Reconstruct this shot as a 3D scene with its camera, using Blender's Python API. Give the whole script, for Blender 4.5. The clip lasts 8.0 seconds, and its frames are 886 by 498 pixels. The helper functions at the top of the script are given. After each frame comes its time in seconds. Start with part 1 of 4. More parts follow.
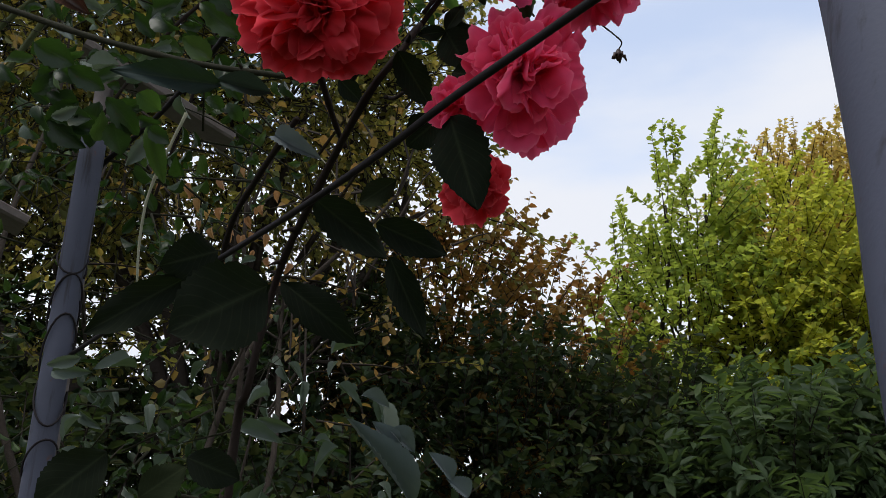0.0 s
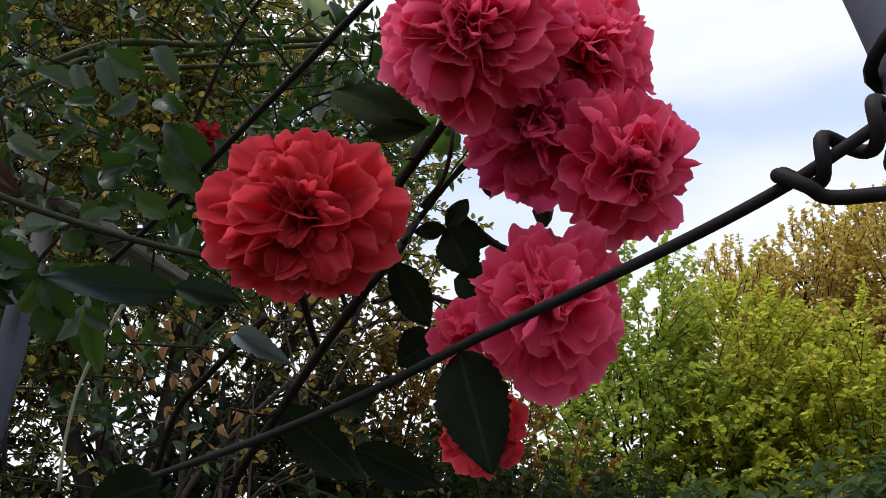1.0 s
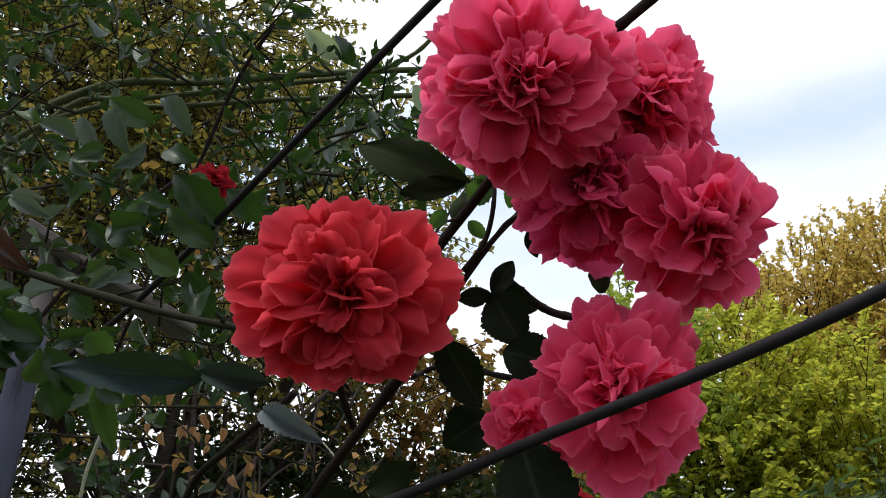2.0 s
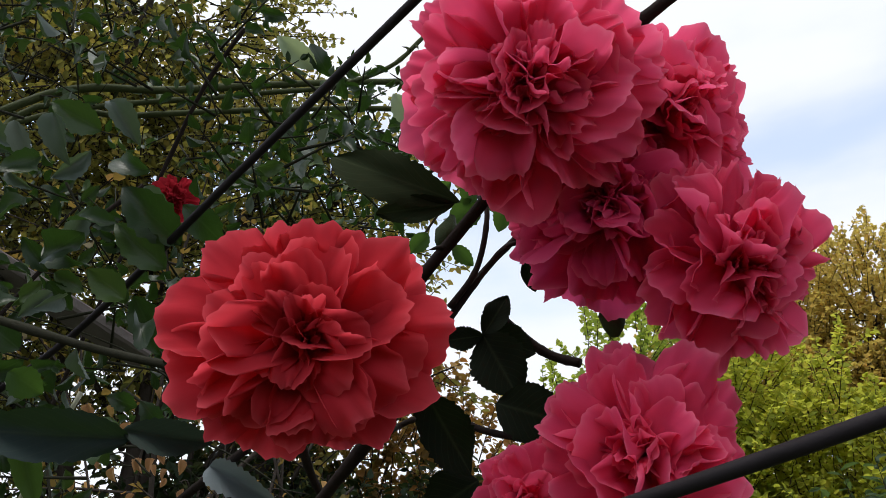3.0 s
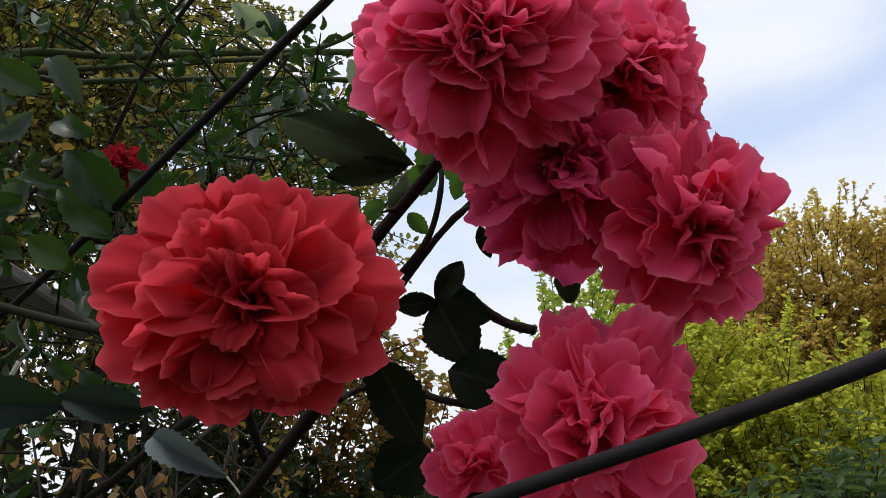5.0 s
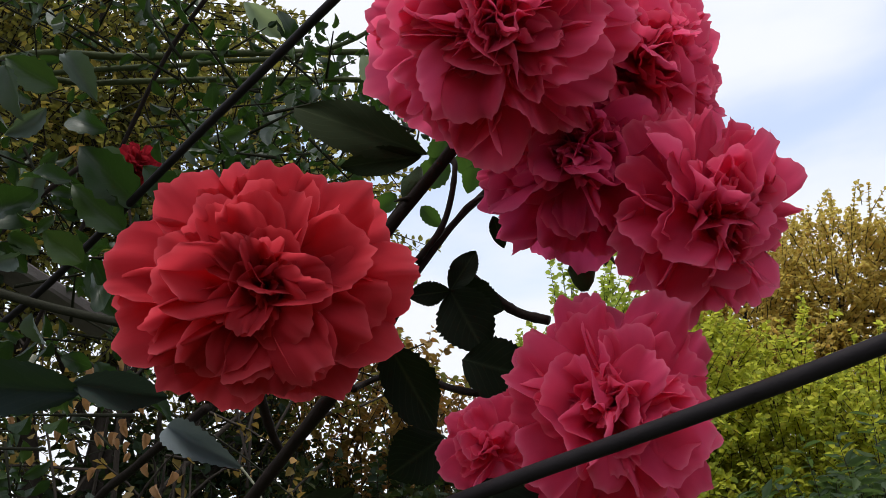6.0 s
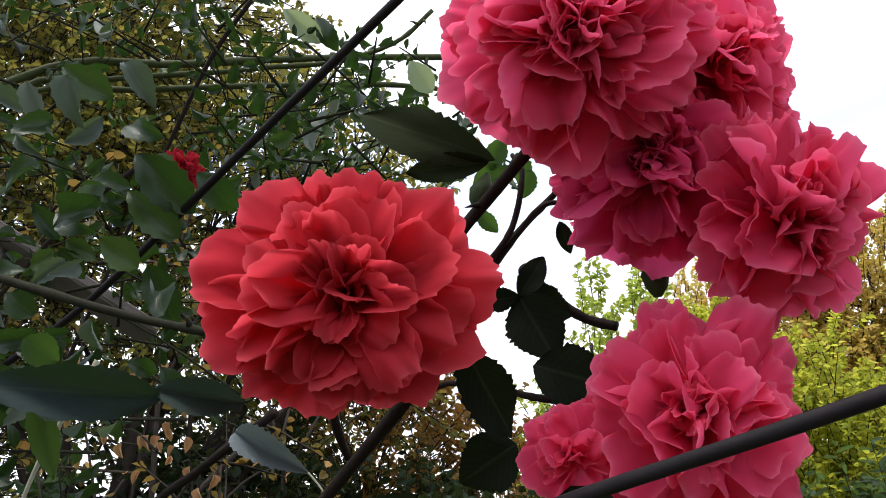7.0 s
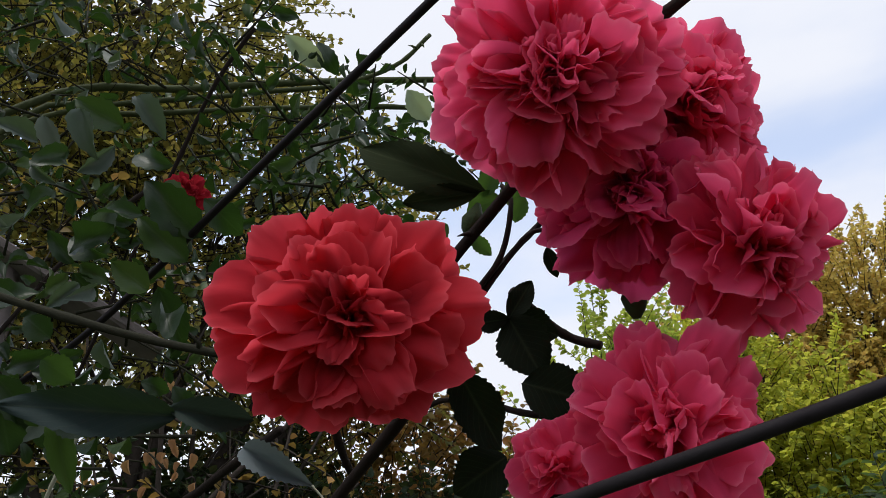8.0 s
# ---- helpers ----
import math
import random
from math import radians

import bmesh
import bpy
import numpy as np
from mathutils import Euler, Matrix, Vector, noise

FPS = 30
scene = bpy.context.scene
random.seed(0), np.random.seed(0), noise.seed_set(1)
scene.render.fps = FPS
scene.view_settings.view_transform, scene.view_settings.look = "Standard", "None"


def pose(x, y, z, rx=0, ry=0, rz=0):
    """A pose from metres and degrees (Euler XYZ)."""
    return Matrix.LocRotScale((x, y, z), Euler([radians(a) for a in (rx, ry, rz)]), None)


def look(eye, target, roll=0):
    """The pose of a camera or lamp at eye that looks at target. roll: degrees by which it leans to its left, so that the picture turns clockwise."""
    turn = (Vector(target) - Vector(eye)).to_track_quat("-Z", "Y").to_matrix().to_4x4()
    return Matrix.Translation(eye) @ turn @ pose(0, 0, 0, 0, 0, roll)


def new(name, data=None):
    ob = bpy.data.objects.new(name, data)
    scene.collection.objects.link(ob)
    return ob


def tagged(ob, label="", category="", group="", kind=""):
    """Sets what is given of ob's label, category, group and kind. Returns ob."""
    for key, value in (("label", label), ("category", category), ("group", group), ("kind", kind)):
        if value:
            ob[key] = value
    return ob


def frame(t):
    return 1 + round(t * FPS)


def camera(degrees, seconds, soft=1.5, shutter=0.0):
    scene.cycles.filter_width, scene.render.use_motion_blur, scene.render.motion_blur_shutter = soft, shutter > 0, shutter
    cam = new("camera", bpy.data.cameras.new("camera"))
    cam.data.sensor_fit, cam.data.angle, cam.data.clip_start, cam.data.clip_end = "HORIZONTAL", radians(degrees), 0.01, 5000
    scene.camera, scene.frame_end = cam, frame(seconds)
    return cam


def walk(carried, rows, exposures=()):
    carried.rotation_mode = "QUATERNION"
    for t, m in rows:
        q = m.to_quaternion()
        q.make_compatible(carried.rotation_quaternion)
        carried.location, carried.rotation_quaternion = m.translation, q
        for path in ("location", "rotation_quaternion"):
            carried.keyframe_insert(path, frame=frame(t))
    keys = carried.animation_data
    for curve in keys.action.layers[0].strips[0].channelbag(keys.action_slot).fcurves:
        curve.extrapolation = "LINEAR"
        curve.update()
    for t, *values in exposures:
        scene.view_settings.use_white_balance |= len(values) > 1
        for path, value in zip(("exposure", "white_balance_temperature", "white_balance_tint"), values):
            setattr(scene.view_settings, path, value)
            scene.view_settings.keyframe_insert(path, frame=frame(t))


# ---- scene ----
cam = camera(55.83, 8.0, soft=0.5)
PATH = [
    (0, look((0.06745, 0.12373, 1.36594), (0.0675, 2.0260, 1.9834), 1.09)),
    (0.5, look((0.05600, 0.15581, 1.42512), (0.1244, 2.0016, 2.1922), 2.91)),
    (1, look((0.04041, 0.17681, 1.45685), (0.1523, 1.9878, 2.2982), 1.50)),
    (1.5, look((0.02738, 0.18807, 1.47547), (0.1351, 1.9918, 2.3327), -0.21)),
    (2, look((0.01855, 0.20118, 1.49185), (0.1356, 1.9894, 2.3799), 0.09)),
    (3.3, look((0.01860, 0.25937, 1.52923), (0.2290, 2.0194, 2.4555), 0.02)),
    (3.5, look((0.01951, 0.25756, 1.53012), (0.2569, 2.0145, 2.4557), 0.07)),
    (4, look((0.02107, 0.26297, 1.53298), (0.2908, 2.0178, 2.4537), -0.11)),
    (4.5, look((0.02264, 0.26156, 1.53065), (0.3150, 2.0194, 2.4386), -0.49)),
    (5, look((0.02229, 0.26437, 1.52378), (0.2962, 2.0406, 2.4013), -0.88)),
    (5.2, look((0.02372, 0.26370, 1.52209), (0.2948, 2.0399, 2.4006), -1.05)),
    (6.5, look((0.01627, 0.26897, 1.51866), (0.2314, 2.0484, 2.4059), -0.09)),
    (7, look((0.00436, 0.26897, 1.52002), (0.1913, 2.0489, 2.4126), 0.03)),
    (7.5, look((0.00665, 0.25645, 1.51934), (0.1933, 2.0171, 2.4495), -0.42)),
    (8, look((0.00508, 0.24553, 1.51340), (0.1868, 2.0097, 2.4379), -0.30)),
]
# the film's own exposure and white balance drift a little near its end
EXPOSURE = [(0.0, 0.0, 6500, 10), (1.0, 0.20, 6500, 10), (2.0, 0.32, 6500, 10), (3.5, 0.15, 6500, 10), (5.0, 0.10, 6500, 10), (6.5, 0.27, 6500, 10), (6.8, 0.50, 6500, 11), (7.0, 0.78, 6450, 12), (7.2, 0.64, 6250, 24), (7.4, 0.40, 6020, 32), (7.7, 0.17, 6180, 22), (8.0, 0.05, 6450, 11)]
walk(cam, PATH, EXPOSURE)

# ---- world and light ----
world = bpy.data.worlds.new("sky")
scene.world = world
world.use_nodes = True
wt = world.node_tree
wt.nodes.clear()


wnode = wt.nodes.new
sky = wnode("ShaderNodeTexSky")
sky.sky_type, sky.sun_disc, sky.sun_elevation, sky.sun_rotation, sky.dust_density = "NISHITA", False, radians(69), radians(223), 0.5
gain = wnode("ShaderNodeVectorMath")
gain.operation = "SCALE"
gain.inputs["Scale"].default_value = 0.28
coords = wnode("ShaderNodeTexCoord")
stretch = wnode("ShaderNodeMapping")
stretch.inputs["Scale"].default_value = (1.0, 1.0, 3.0)
cloud = wnode("ShaderNodeTexNoise")
cloud.inputs["Scale"].default_value = 2.2
cloud.inputs["Detail"].default_value = 5
height = wnode("ShaderNodeSeparateXYZ")
drift = wnode("ShaderNodeMath")
drift.operation = "MULTIPLY_ADD"
drift.inputs[1].default_value = 0.42
rift = wnode("ShaderNodeMath")
rift.operation = "SUBTRACT"
rift.inputs[1].default_value = 0.73
apart = wnode("ShaderNodeMath")
apart.operation = "ABSOLUTE"
cover = wnode("ShaderNodeMapRange")
cover.interpolation_type = "SMOOTHSTEP"
cover.inputs["From Min"].default_value, cover.inputs["From Max"].default_value = 0.0, 0.16
cover.inputs["To Min"].default_value, cover.inputs["To Max"].default_value = 0.48, 1.0
blend = wnode("ShaderNodeMix")
blend.data_type = "RGBA"
blend.inputs["B"].default_value = (0.87, 0.90, 0.975, 1)
back = wnode("ShaderNodeBackground")
back.inputs["Strength"].default_value = 0.97
wout = wnode("ShaderNodeOutputWorld")
for a, b in (
    (sky.outputs[0], gain.inputs[0]), (coords.outputs["Generated"], stretch.inputs[0]), (stretch.outputs[0], cloud.inputs["Vector"]),
    (coords.outputs["Generated"], height.inputs[0]), (cloud.outputs[0], drift.inputs[0]), (height.outputs[2], drift.inputs[2]),
    (drift.outputs[0], rift.inputs[0]), (rift.outputs[0], apart.inputs[0]), (apart.outputs[0], cover.inputs["Value"]),
    (cover.outputs[0], blend.inputs["Factor"]), (gain.outputs[0], blend.inputs["A"]),
    (blend.outputs["Result"], back.inputs["Color"]), (back.outputs[0], wout.inputs["Surface"]),
):
    wt.links.new(a, b)

sun_data = bpy.data.lights.new("sun", "SUN")
sun_data.energy, sun_data.angle, sun_data.color = 1.7, radians(30), (1.0, 0.96, 0.9)
sun = new("sun", sun_data)
sun.matrix_world = look((-1.6, -1.2, 7), (0, 0.5, 1.2))


# ---- materials ----
class Nodes:
    """A small builder for a node material."""

    def __init__(self, name):
        self.mat = bpy.data.materials.new(name)
        self.mat.use_nodes = True
        self.tree = self.mat.node_tree
        self.tree.nodes.clear()
        self.out = self.tree.nodes.new("ShaderNodeOutputMaterial")

    def add(self, kind, ins=None, operation="", data_type=""):
        n = self.tree.nodes.new(kind)
        if operation:
            n.operation = operation
        if data_type:
            n.data_type = data_type
        for key, value in (ins or {}).items():
            if isinstance(value, bpy.types.NodeSocket):
                self.tree.links.new(value, n.inputs[key])
            else:
                n.inputs[key].default_value = value
        return n

    def math(self, op, a, b=0.0, c=0.0):
        return self.add("ShaderNodeMath", {0: a, 1: b, 2: c}, operation=op).outputs[0]

    def mix(self, fac, a, b):
        return self.add("ShaderNodeMix", {"Factor": fac, "A": a, "B": b}, data_type="RGBA").outputs["Result"]

    def noise(self, scale, detail=3.0, vector=None, rough=0.5):
        n = self.add("ShaderNodeTexNoise", {"Scale": scale, "Detail": detail, "Roughness": rough})
        if vector is not None:
            self.tree.links.new(vector, n.inputs["Vector"])
        return n.outputs[0]

    def ramp(self, fac, stops):
        n = self.add("ShaderNodeValToRGB", {0: fac})
        r = n.color_ramp
        while len(r.elements) < len(stops):
            r.elements.new(0.5)
        for e, (at, colour) in zip(r.elements, stops):
            e.position, e.color = at, (*colour, 1)
        return n.outputs[0]

    def bump(self, height, strength, distance):
        return self.add("ShaderNodeBump", {"Height": height, "Strength": strength, "Distance": distance}).outputs[0]

    def finish(self, shader):
        self.tree.links.new(shader, self.out.inputs["Surface"])
        return self.mat


def petal_material(name, deep, body, edge):
    """Thin, velvety petal: streaks along its length, a paler rim, light through it."""
    n = Nodes(name)
    uv = n.add("ShaderNodeTexCoord").outputs["UV"]
    split = n.add("ShaderNodeSeparateXYZ", {0: uv})
    along, across = split.outputs[1], split.outputs[0]
    rnd = n.add("ShaderNodeObjectInfo").outputs["Random"]
    streak_uv = n.add("ShaderNodeMapping", {0: uv, "Scale": (16.0, 1.6, 1.0)}).outputs[0]
    streak = n.noise(1.0, 4.0, streak_uv, 0.6)
    blotch = n.noise(3.0, 3.0, n.add("ShaderNodeVectorMath", {0: uv, 1: n.add("ShaderNodeCombineXYZ", {0: rnd, 1: rnd}).outputs[0]}, operation="ADD").outputs[0])
    tone = n.math("ADD", n.math("MULTIPLY", blotch, 0.75), n.math("MULTIPLY", rnd, 0.3))
    colour = n.mix(tone, (*deep, 1), (*body, 1))
    # paler rim, which also paints in the highlights of edge-lit petals
    brim = n.math("POWER", n.math("ABSOLUTE", n.math("SUBTRACT", n.math("MULTIPLY", across, 2.0), 1.0)), 14.0)
    rim = n.math("MULTIPLY", n.math("MAXIMUM", n.math("POWER", along, 26.0), n.math("MULTIPLY", brim, along)), 0.55)
    colour = n.mix(rim, colour, (*edge, 1))
    colour = n.mix(n.math("MULTIPLY", streak, 0.15), colour, (*deep, 1))
    bump = n.bump(n.math("ADD", streak, n.math("MULTIPLY", blotch, 1.2)), 0.12, 0.0008)
    p = n.add("ShaderNodeBsdfPrincipled", {"Base Color": colour, "Roughness": 0.7, "Normal": bump, "Specular IOR Level": 0.03})
    t = n.add("ShaderNodeBsdfTranslucent", {"Color": n.mix(0.35, colour, (*body, 1)), "Normal": bump})
    return n.finish(n.add("ShaderNodeMixShader", {0: 0.58, 1: p.outputs[0], 2: t.outputs[0]}).outputs[0])


def leaf_material(name, dark, light, yellow, through_colour, share=0.32, rough=0.42, islands=False, veins=True, gloss=0.35):
    """Leaf blade: midrib and side veins from the blade's own coordinates, mottling, light through it."""
    n = Nodes(name)
    if islands:
        rnd = n.add("ShaderNodeNewGeometry").outputs["Random Per Island"]
    else:
        rnd = n.add("ShaderNodeObjectInfo").outputs["Random"]
    spots = n.noise(95.0 if veins else 3.0, 4.0, n.add("ShaderNodeNewGeometry").outputs["Position"])
    colour = n.mix(n.math("ADD", n.math("MULTIPLY", rnd, 0.6), n.math("MULTIPLY", n.math("SUBTRACT", spots, 0.25), 0.8)), (*dark, 1), (*light, 1))
    turn = n.add("ShaderNodeMapRange", {0: rnd, 1: 0.74, 2: 1.0, 3: 0.0, 4: 0.85}).outputs[0]
    colour = n.mix(turn, colour, (*yellow, 1))
    ins = {"Base Color": colour, "Roughness": rough, "Specular IOR Level": gloss}
    if veins:
        uv = n.add("ShaderNodeSeparateXYZ", {0: n.add("ShaderNodeTexCoord").outputs["UV"]})
        off = n.math("ABSOLUTE", n.math("SUBTRACT", uv.outputs[0], 0.5))
        side = n.math("SINE", n.math("MULTIPLY", n.math("SUBTRACT", uv.outputs[1], n.math("MULTIPLY", off, 0.7)), 56.0))
        side = n.math("MULTIPLY", n.math("POWER", n.math("MAXIMUM", side, 0.0), 9.0), n.math("MULTIPLY", spots, 0.6))
        rib = n.math("POWER", n.math("SUBTRACT", 1.0, n.math("MINIMUM", n.math("MULTIPLY", off, 16.0), 1.0)), 1.5)
        vein = n.math("MINIMUM", n.math("ADD", side, rib), 1.0)
        colour = n.mix(n.math("MULTIPLY", vein, 0.10), colour, (0.16, 0.2, 0.1, 1))
        ins["Base Color"] = colour
        ins["Normal"] = n.bump(n.math("ADD", n.math("MULTIPLY", vein, -0.6), n.math("MULTIPLY", spots, 0.8)), 0.25, 0.0008)
    p = n.add("ShaderNodeBsdfPrincipled", ins)
    t = n.add("ShaderNodeBsdfTranslucent", {"Color": n.mix(turn, (*through_colour, 1), (*yellow, 1))})
    return n.finish(n.add("ShaderNodeMixShader", {0: share, 1: p.outputs[0], 2: t.outputs[0]}).outputs[0])


def bark_material(name, a, b, scale, rough=0.75, bump=0.6):
    n = Nodes(name)
    at = n.add("ShaderNodeTexCoord").outputs["Object"]
    fine, wide = n.noise(scale, 5.0, at, 0.65), n.noise(scale * 0.13, 3.0, at)
    colour = n.mix(n.math("ADD", n.math("MULTIPLY", fine, 0.6), n.math("MULTIPLY", wide, 0.5)), (*a, 1), (*b, 1))
    return n.finish(n.add("ShaderNodeBsdfPrincipled", {"Base Color": colour, "Roughness": rough, "Specular IOR Level": 0.08, "Normal": n.bump(fine, bump, 0.3 / scale)}).outputs[0])


def pole_material():
    """Weathered galvanised tube: grey zinc bloom, dark scuffs running down, specks of rust."""
    n = Nodes("galvanised_tube")
    at = n.add("ShaderNodeTexCoord").outputs["Object"]
    drawn = n.add("ShaderNodeMapping", {0: at, "Scale": (1.0, 1.0, 0.08)}).outputs[0]
    scuff, grain, wide = n.noise(130.0, 5.0, drawn, 0.6), n.noise(420.0, 4.0, at), n.noise(14.0, 3.0, at)
    colour = n.mix(wide, (0.042, 0.047, 0.068, 1), (0.098, 0.104, 0.142, 1))
    colour = n.mix(n.ramp(scuff, ((0.55, (0, 0, 0)), (0.72, (1, 1, 1)))), colour, (0.038, 0.036, 0.042, 1))
    rust = n.ramp(n.noise(36.0, 5.0, at, 0.7), ((0.62, (0, 0, 0)), (0.72, (1, 1, 1))))
    colour = n.mix(n.math("MULTIPLY", rust, 0.6), colour, (0.12, 0.05, 0.025, 1))
    return n.finish(n.add("ShaderNodeBsdfPrincipled", {"Base Color": colour, "Roughness": 0.65, "Specular IOR Level": 0.12, "Normal": n.bump(grain, 0.25, 0.0006)}).outputs[0])


def cable_material():
    n = Nodes("dark_plastic_coating")
    at = n.add("ShaderNodeTexCoord").outputs["Object"]
    dust, grain = n.noise(60.0, 4.0, at), n.noise(700.0, 3.0, at)
    colour = n.mix(dust, (0.007, 0.0055, 0.006, 1), (0.028, 0.023, 0.026, 1))
    return n.finish(n.add("ShaderNodeBsdfPrincipled", {"Base Color": colour, "Roughness": 0.6, "Specular IOR Level": 0.12, "Normal": n.bump(grain, 0.3, 0.0005)}).outputs[0])


def ground_material():
    n = Nodes("autumn_lawn")
    at = n.add("ShaderNodeNewGeometry").outputs["Position"]
    fine, wide = n.noise(30.0, 6.0, at, 0.7), n.noise(0.8, 3.0, at)
    colour = n.mix(fine, (0.02, 0.035, 0.012, 1), (0.07, 0.09, 0.03, 1))
    colour = n.mix(n.ramp(wide, ((0.5, (0, 0, 0)), (0.7, (1, 1, 1)))), colour, (0.09, 0.06, 0.035, 1))
    return n.finish(n.add("ShaderNodeBsdfPrincipled", {"Base Color": colour, "Roughness": 0.9, "Normal": n.bump(fine, 0.8, 0.03)}).outputs[0])


PETAL_CORAL = petal_material("petal_coral", (0.50, 0.026, 0.038), (0.80, 0.066, 0.095), (0.95, 0.19, 0.23))
PETAL_PINK = petal_material("petal_pink", (0.66, 0.043, 0.128), (0.95, 0.120, 0.262), (0.97, 0.35, 0.48))
# crowded bloom: its older magenta, with the shade it sits in mixed into the colour
PETAL_MAGENTA = petal_material("petal_shaded_magenta", (0.56, 0.033, 0.130), (0.87, 0.092, 0.256), (0.95, 0.28, 0.43))
PETAL_DARK = petal_material("petal_crimson", (0.26, 0.008, 0.018), (0.46, 0.026, 0.042), (0.52, 0.06, 0.08))
# front leaves: their shade against the sky is put into this near-black colour
LEAF_FRONT = leaf_material("rose_leaf_shaded", (0.007, 0.009, 0.007), (0.014, 0.018, 0.012), (0.026, 0.034, 0.014), (0.022, 0.036, 0.010), 0.12, 0.8, gloss=0.02)
LEAF_BACK = leaf_material("rose_leaf_behind", (0.007, 0.016, 0.006), (0.021, 0.045, 0.014), (0.07, 0.12, 0.024), (0.045, 0.105, 0.013), 0.26, 0.38, gloss=0.34)
LEAF_REST = leaf_material("rose_leaf_rest", (0.007, 0.016, 0.006), (0.021, 0.045, 0.014), (0.07, 0.12, 0.024), (0.045, 0.105, 0.013), 0.26, 0.38, True, gloss=0.34)
# lit copy of the rose leaf: light from behind is put into brighter greens
LEAF_FRESH = leaf_material("fresh_rose_leaf_lit", (0.015, 0.035, 0.010), (0.035, 0.075, 0.018), (0.06, 0.11, 0.02), (0.075, 0.15, 0.022), 0.5, 0.45, gloss=0.15)
LEAF_PALE = leaf_material("pale_leaf", (0.22, 0.29, 0.19), (0.34, 0.41, 0.27), (0.34, 0.41, 0.27), (0.36, 0.44, 0.2), 0.4)
LEAF_BROWN = leaf_material("withered_leaf", (0.035, 0.016, 0.012), (0.075, 0.035, 0.022), (0.08, 0.04, 0.02), (0.08, 0.03, 0.015), 0.15)
LEAF_GREY = leaf_material("grey_leaf_back", (0.10, 0.13, 0.14), (0.16, 0.19, 0.20), (0.16, 0.19, 0.20), (0.08, 0.11, 0.06), 0.2, 0.5)
LEAF_DRY = leaf_material("dry_leaf", (0.26, 0.13, 0.06), (0.50, 0.31, 0.18), (0.48, 0.32, 0.09), (0.42, 0.22, 0.08), 0.35, 0.7, gloss=0.1)
# the grey sheen on the large leaf pair is painted into the base colour
LEAF_SHEEN = leaf_material("rose_leaf_sheen", (0.020, 0.031, 0.030), (0.032, 0.047, 0.045), (0.035, 0.05, 0.04), (0.03, 0.06, 0.015), 0.16, 0.7, gloss=0.06)
# pale grey for undersides and for sky sheen, both put into the base colour
LEAF_DULL = leaf_material("rose_leaf_underside_sheen", (0.060, 0.080, 0.068), (0.12, 0.15, 0.13), (0.14, 0.17, 0.13), (0.08, 0.13, 0.04), 0.25, 0.45)
CANE_DARK = bark_material("dark_cane_bark", (0.008, 0.006, 0.006), (0.030, 0.021, 0.017), 260.0)
CANE_OLIVE = bark_material("brown_green_cane_bark", (0.010, 0.010, 0.007), (0.034, 0.034, 0.020), 180.0)
CANE_GREEN = bark_material("green_cane_bark", (0.026, 0.034, 0.014), (0.085, 0.10, 0.042), 150.0, 0.6)
DRY_STEM = bark_material("dry_stem", (0.2, 0.2, 0.14), (0.38, 0.38, 0.28), 300.0)
BARK = bark_material("tree_bark", (0.014, 0.011, 0.009), (0.055, 0.044, 0.036), 22.0)
SEPAL = bark_material("green_calyx", (0.02, 0.035, 0.014), (0.05, 0.07, 0.03), 400.0, 0.6)
SLAT = bark_material("weathered_wood", (0.08, 0.066, 0.06), (0.24, 0.21, 0.20), 90.0, 0.85, 0.4)
POLE = pole_material()
CABLE = cable_material()
GROUND = ground_material()


# ---- builders ----
WORLD = {}


def thing(name, at, label, category, group="", kind=""):
    ob = new(name)
    ob.empty_display_size = 0.05
    ob.location = at
    WORLD[ob.name] = Matrix.Translation(at)
    return tagged(ob, label, category, group, kind)


def under(ob, parent, m=Matrix()):
    """Hangs ob under its parent at the world pose m."""
    ob.parent = parent
    ob.matrix_parent_inverse = WORLD[parent.name].inverted()
    ob.matrix_basis = m
    WORLD[ob.name] = m
    return ob


def mesh_of(name, verts, faces, material, uvs=None, smooth=True):
    me = bpy.data.meshes.new(name)
    me.from_pydata([tuple(v) for v in verts], [], [tuple(f) for f in faces])
    me.materials.append(material)
    if uvs is not None:
        layer = me.uv_layers.new(name="blade")
        loops = np.empty(len(me.loops), dtype=np.int32)
        me.loops.foreach_get("vertex_index", loops)
        layer.data.foreach_set("uv", np.asarray(uvs, dtype=np.float32)[loops].ravel())
    me.polygons.foreach_set("use_smooth", [smooth] * len(me.polygons))
    me.update()
    return me


def part(name, me, parent, m=Matrix(), label="", kind=""):
    return tagged(under(new(name, me), parent, m), label, kind=kind)


def spline(points, steps):
    """A smooth line through the points (Catmull-Rom)."""
    p = [Vector(q) for q in points]
    p = [p[0] * 2 - p[1], *p, p[-1] * 2 - p[-2]]
    line = []
    for k in range(1, len(p) - 2):
        a, b, c, d = p[k - 1 : k + 3]
        for s in range(steps):
            t = s / steps
            line.append(0.5 * (2 * b + (c - a) * t + (2 * a - 5 * b + 4 * c - d) * t * t + (3 * b - a - 3 * c + d) * t**3))
    return [*line, p[-2]]


